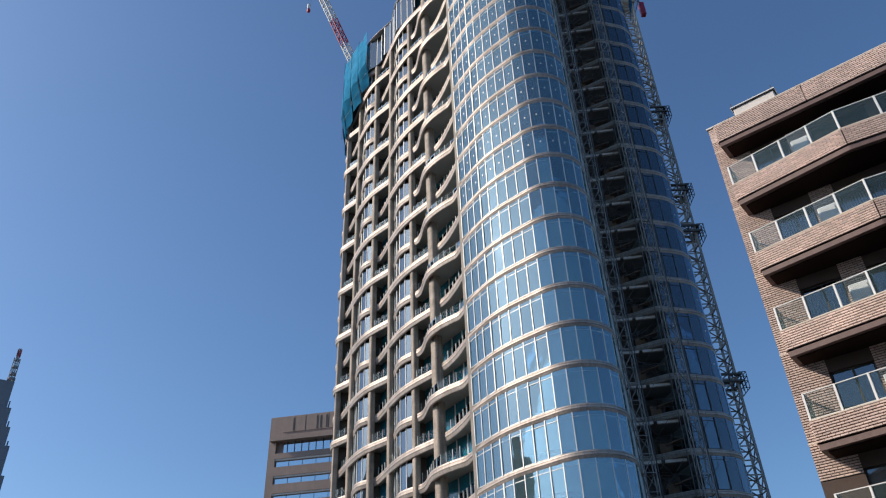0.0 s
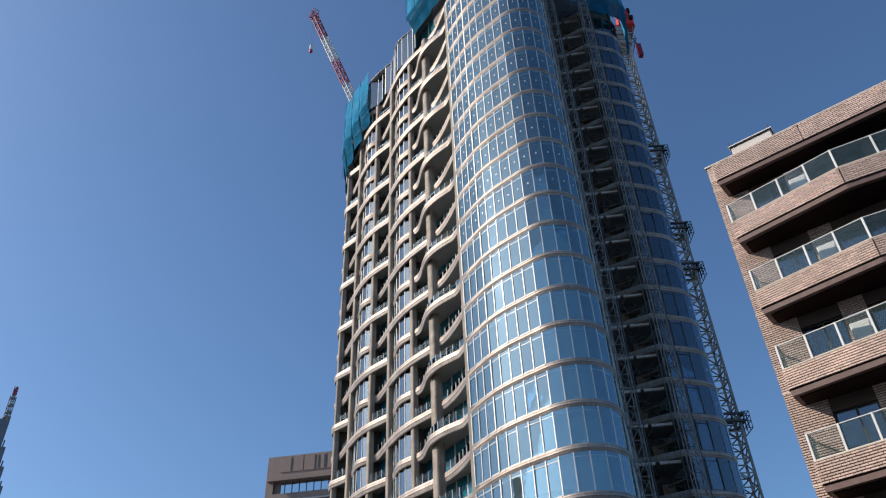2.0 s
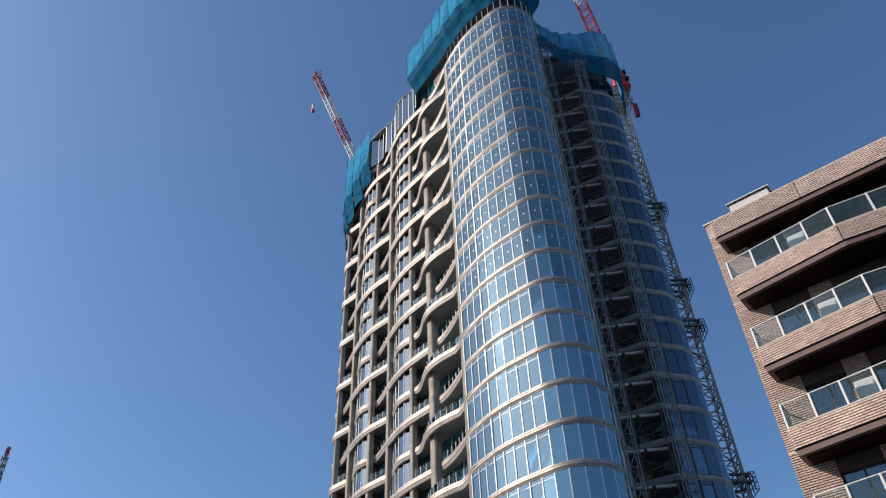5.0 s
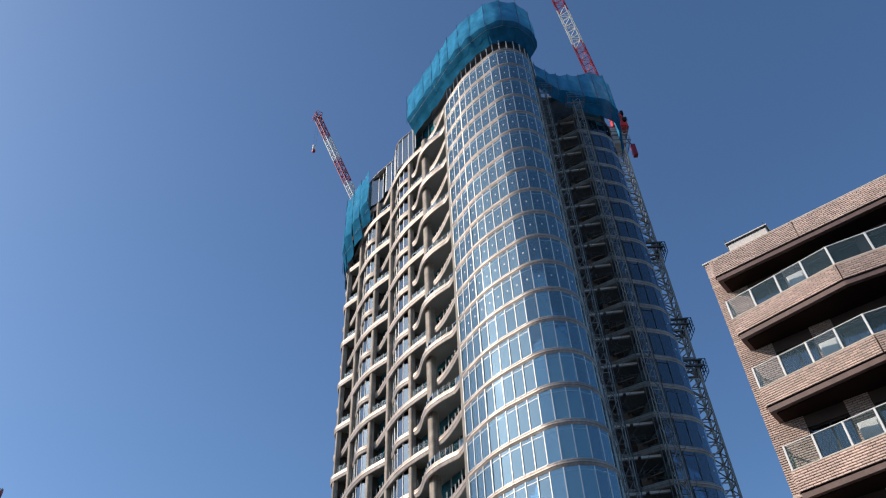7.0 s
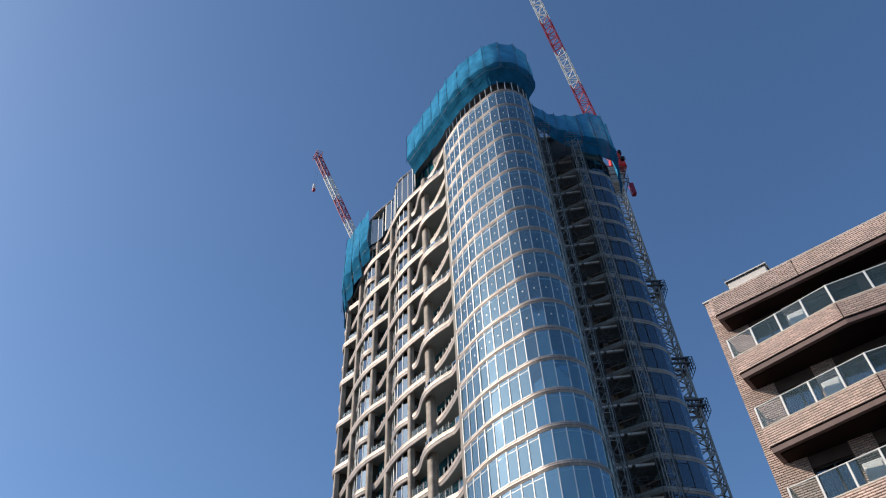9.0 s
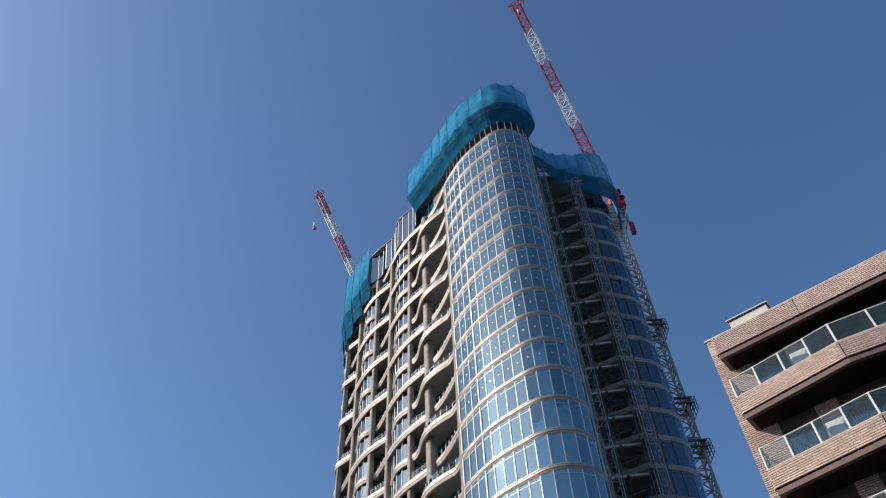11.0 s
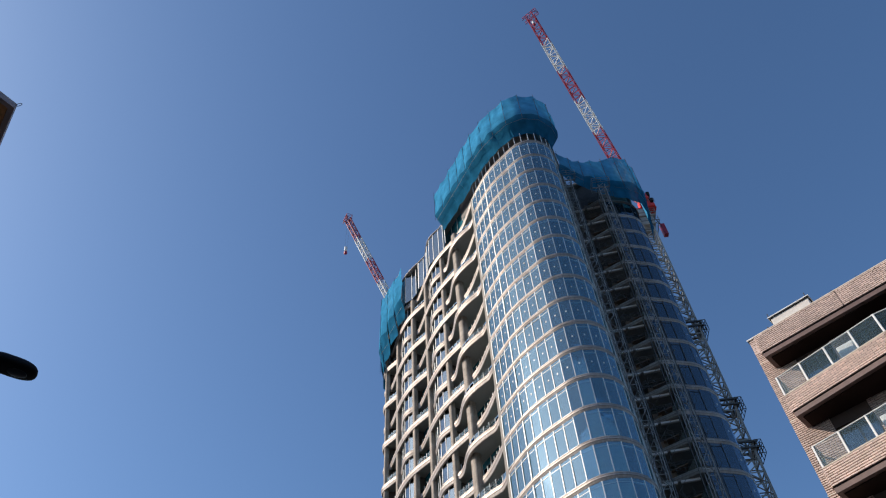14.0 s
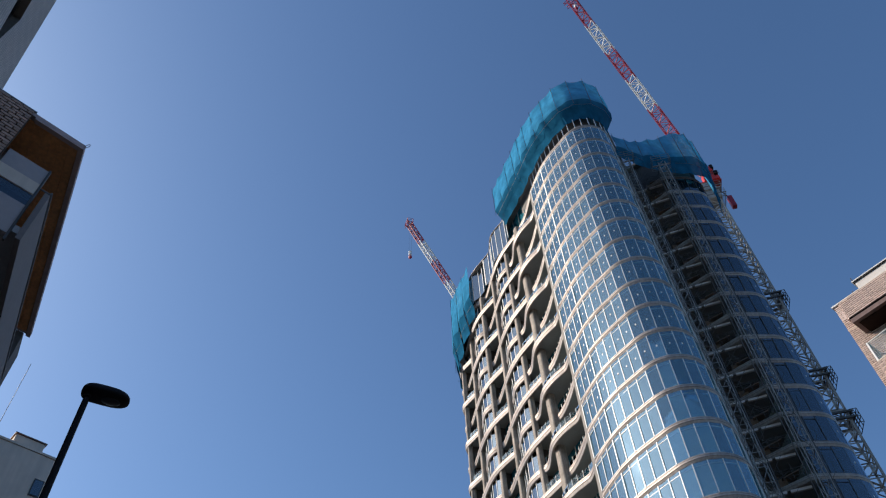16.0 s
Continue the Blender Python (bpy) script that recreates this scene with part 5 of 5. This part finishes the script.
sw = hpart("window", DARKFRAME, [(SLOT, -0.28, SILL, SLOT + 0.06, -0.20, HEAD), (SLOT + 0.06, -0.28, HEAD - 0.06, 12.2, -0.20, HEAD),
                                  (SLOT + 0.06, -0.28, SILL, 12.2, -0.20, SILL + 0.06)], "dark recessed window frame", gt, 0.0, GM)
hpart("pane", WINDOW, [(SLOT + 0.06, -0.26, SILL + 0.06, 12.2, -0.24, HEAD - 0.06)], "", sw, 0.0, GM)
hpart("reveal", TILESHADE, [(SLOT, -0.198, SILL, SLOT + 0.03, 0.02, HEAD), (SLOT + 0.03, -0.198, HEAD - 0.03, 12.2, 0.02, HEAD)], "brown tiled window reveal", gt, 0.0, GM)
v, f = [], []
for r in range(40):
    z = GTOP - 0.3 - r * 0.3
    if SILL - 0.05 < z < HEAD + 0.05:
        add_box(v, f, GM, 0.0, 0.0, z - 0.012, SLOT, 0.004, z)
    else:
        add_box(v, f, GM, 0.0, 0.0, z - 0.012, GL, 0.004, z)
    x = 0.3 if r % 2 else 0.6
    while x < GL - 0.1:
        if not (SILL - 0.05 < z < HEAD + 0.35 and x > SLOT - 0.05):
            add_box(v, f, GM, x, 0.0, z - 0.3, x + 0.012, 0.003, z - 0.012)
        x += 0.6
tagged(from_lists("tile_joint", v, f, PANELWHITE, gw), kind="stuff")

# ---------------------------------------------------------------- pale house, antenna
PTOP = 14.85
pale = thing("rendered_house", "pale rendered house with a flat roof and rooftop box", "house", (-16, 13, 0))
pm_d, pm_n = Vector((0.56, 0.83)).normalized(), Vector((0.83, -0.56)).normalized()
PM = Matrix(((pm_d.x, pm_n.x, 0, -14.1), (pm_d.y, pm_n.y, 0, 14.62), (0, 0, 1, 0), (0, 0, 0, 1)))
hpart("wall", PALEWALL, [(-6, -6, 0, 0.05, 0, PTOP)], "", pale, 0.02, PM)
hpart("parapet", PALEWALL, [(-6.03, -0.2, PTOP, 0.08, 0.03, PTOP + 0.06), (-6.03, -6, PTOP, -5.8, -0.2, PTOP + 0.06)], "", pale, 0.0, PM)
hpart("roof_box", PALEWALL, [(-1.15, -1.2, PTOP + 0.06, -0.33, -0.15, PTOP + 0.42)], "", pale, 0.01, PM)
hpart("roof_box_cap", EDGEPAINT, [(-1.19, -1.24, PTOP + 0.42, -0.29, -0.11, PTOP + 0.45)], "dark cap", pale, 0.0, PM)
pw = hpart("window", DARKFRAME, [(-0.25, -0.02, 13.62, 0.02, 0.03, 14.12)], "", pale, 0.0, PM)
hpart("pane", WINDOW, [(-0.23, 0.03, 13.65, 0.0, 0.04, 14.09)], "", pw, 0.0, PM)
v, f = [], []
ax, ay, _ = polar(-48.72, 20.6, 0)
quick_beam(v, f, (ax, ay, PTOP - 0.1), (ax, ay, 17.9), 0.012, 6)
tagged(from_lists("antenna", v, f, DARKSTEEL), "thin metal whip antenna on a house roof", "antenna")

# ---------------------------------------------------------------- street lamp
LD = 9.0
lx, ly, _ = polar(-43.55, LD, 0)
lamp = thing("street_lamp", "black street lamp with a flat oval head", "street lamp", (lx, ly, 0))
bm = bmesh.new()
bmesh.ops.create_cone(bm, cap_ends=True, segments=16, radius1=0.062, radius2=0.042, depth=8.5, matrix=Matrix.Translation((lx, ly, 4.25)))
bmesh.ops.create_cone(bm, cap_ends=True, segments=16, radius1=0.13, radius2=0.13, depth=0.5, matrix=Matrix.Translation((lx, ly, 0.25)))
finish(bm, "pole", BLACK, lamp, smooth=False)
ld = Vector((math.cos(radians(40)), math.sin(radians(40))))
LM = Matrix(((ld.x, -ld.y, 0, lx), (ld.y, ld.x, 0, ly), (0, 0, 1, 8.54), (0, 0, 0, 1)))
bm = bmesh.new()
bmesh.ops.create_uvsphere(bm, u_segments=24, v_segments=12, radius=1.0)
for vert in bm.verts:
    c = vert.co
    c.x = math.copysign(abs(c.x) ** (0.75 if c.x > 0 else 0.45), c.x) * 0.32 + 0.22
    c.y = math.copysign(abs(c.y) ** 0.7, c.y) * 0.175
    c.z = (c.z * 0.12 if c.z > 0 else c.z * 0.06) + 0.04
bmesh.ops.transform(bm, matrix=LM, verts=bm.verts)
head = finish(bm, "lamp_head", BLACK, lamp, smooth=True)
bm = bmesh.new()
bmesh.ops.create_cone(bm, cap_ends=True, segments=14, radius1=0.060, radius2=0.055, depth=0.16, matrix=LM @ Matrix.Translation((0.0, 0, 0.03)))
finish(bm, "socket", BLACK, lamp)
bm = bmesh.new()
bmesh.ops.create_uvsphere(bm, u_segments=20, v_segments=8, radius=1.0)
for vert in bm.verts:
    vert.co.x, vert.co.y, vert.co.z = vert.co.x * 0.13 + 0.30, vert.co.y * 0.085, vert.co.z * 0.012 - 0.016
bmesh.ops.transform(bm, matrix=LM, verts=bm.verts)
finish(bm, "diffuser", material("smoky_lamp_lens", (0.02, 0.02, 0.022), 0.35, 0.0, 0.1), head, "smoky lamp lens", smooth=True)


# ---------------------------------------------------------------- what shows in the tower's glass, and an unseen block added against sky light
def plain_block(label, x0, y0, x1, y1, top, steps=()):
    b = thing("city_building", label, "building", ((x0 + x1) / 2, (y0 + y1) / 2, 0), "buildings across the street")
    bm = bmesh.new()
    box(bm, x0, y0, 0, x1, y1, top)
    wall = finish(bm, "wall", PALEWALL, b)
    bm = bmesh.new()
    box(bm, x0 - 0.1, y0 - 0.1, top, x1 + 0.1, y1 + 0.1, top + 0.4)
    finish(bm, "parapet", PALEWALL, b)
    for a0, c0, a1, c1, h in steps:
        bm = bmesh.new()
        box(bm, a0, c0, top + 0.4, a1, c1, top + h)
        finish(bm, "roof_box", PALEWALL, b)
    return b


plain_block("pale rendered city building mirrored in the tower glass", -125, 40, -98, 73, 54, ((-112, 69.5, -99, 73, 5), (-110, 62, -103, 63.5, 7), (-112, 45, -100, 58, 3)))
# added out of view, behind the eye, to keep sky light off the recesses
plain_block("plain unseen block added behind the viewer to cut sky light", -30, -30, 45, -14, 21)
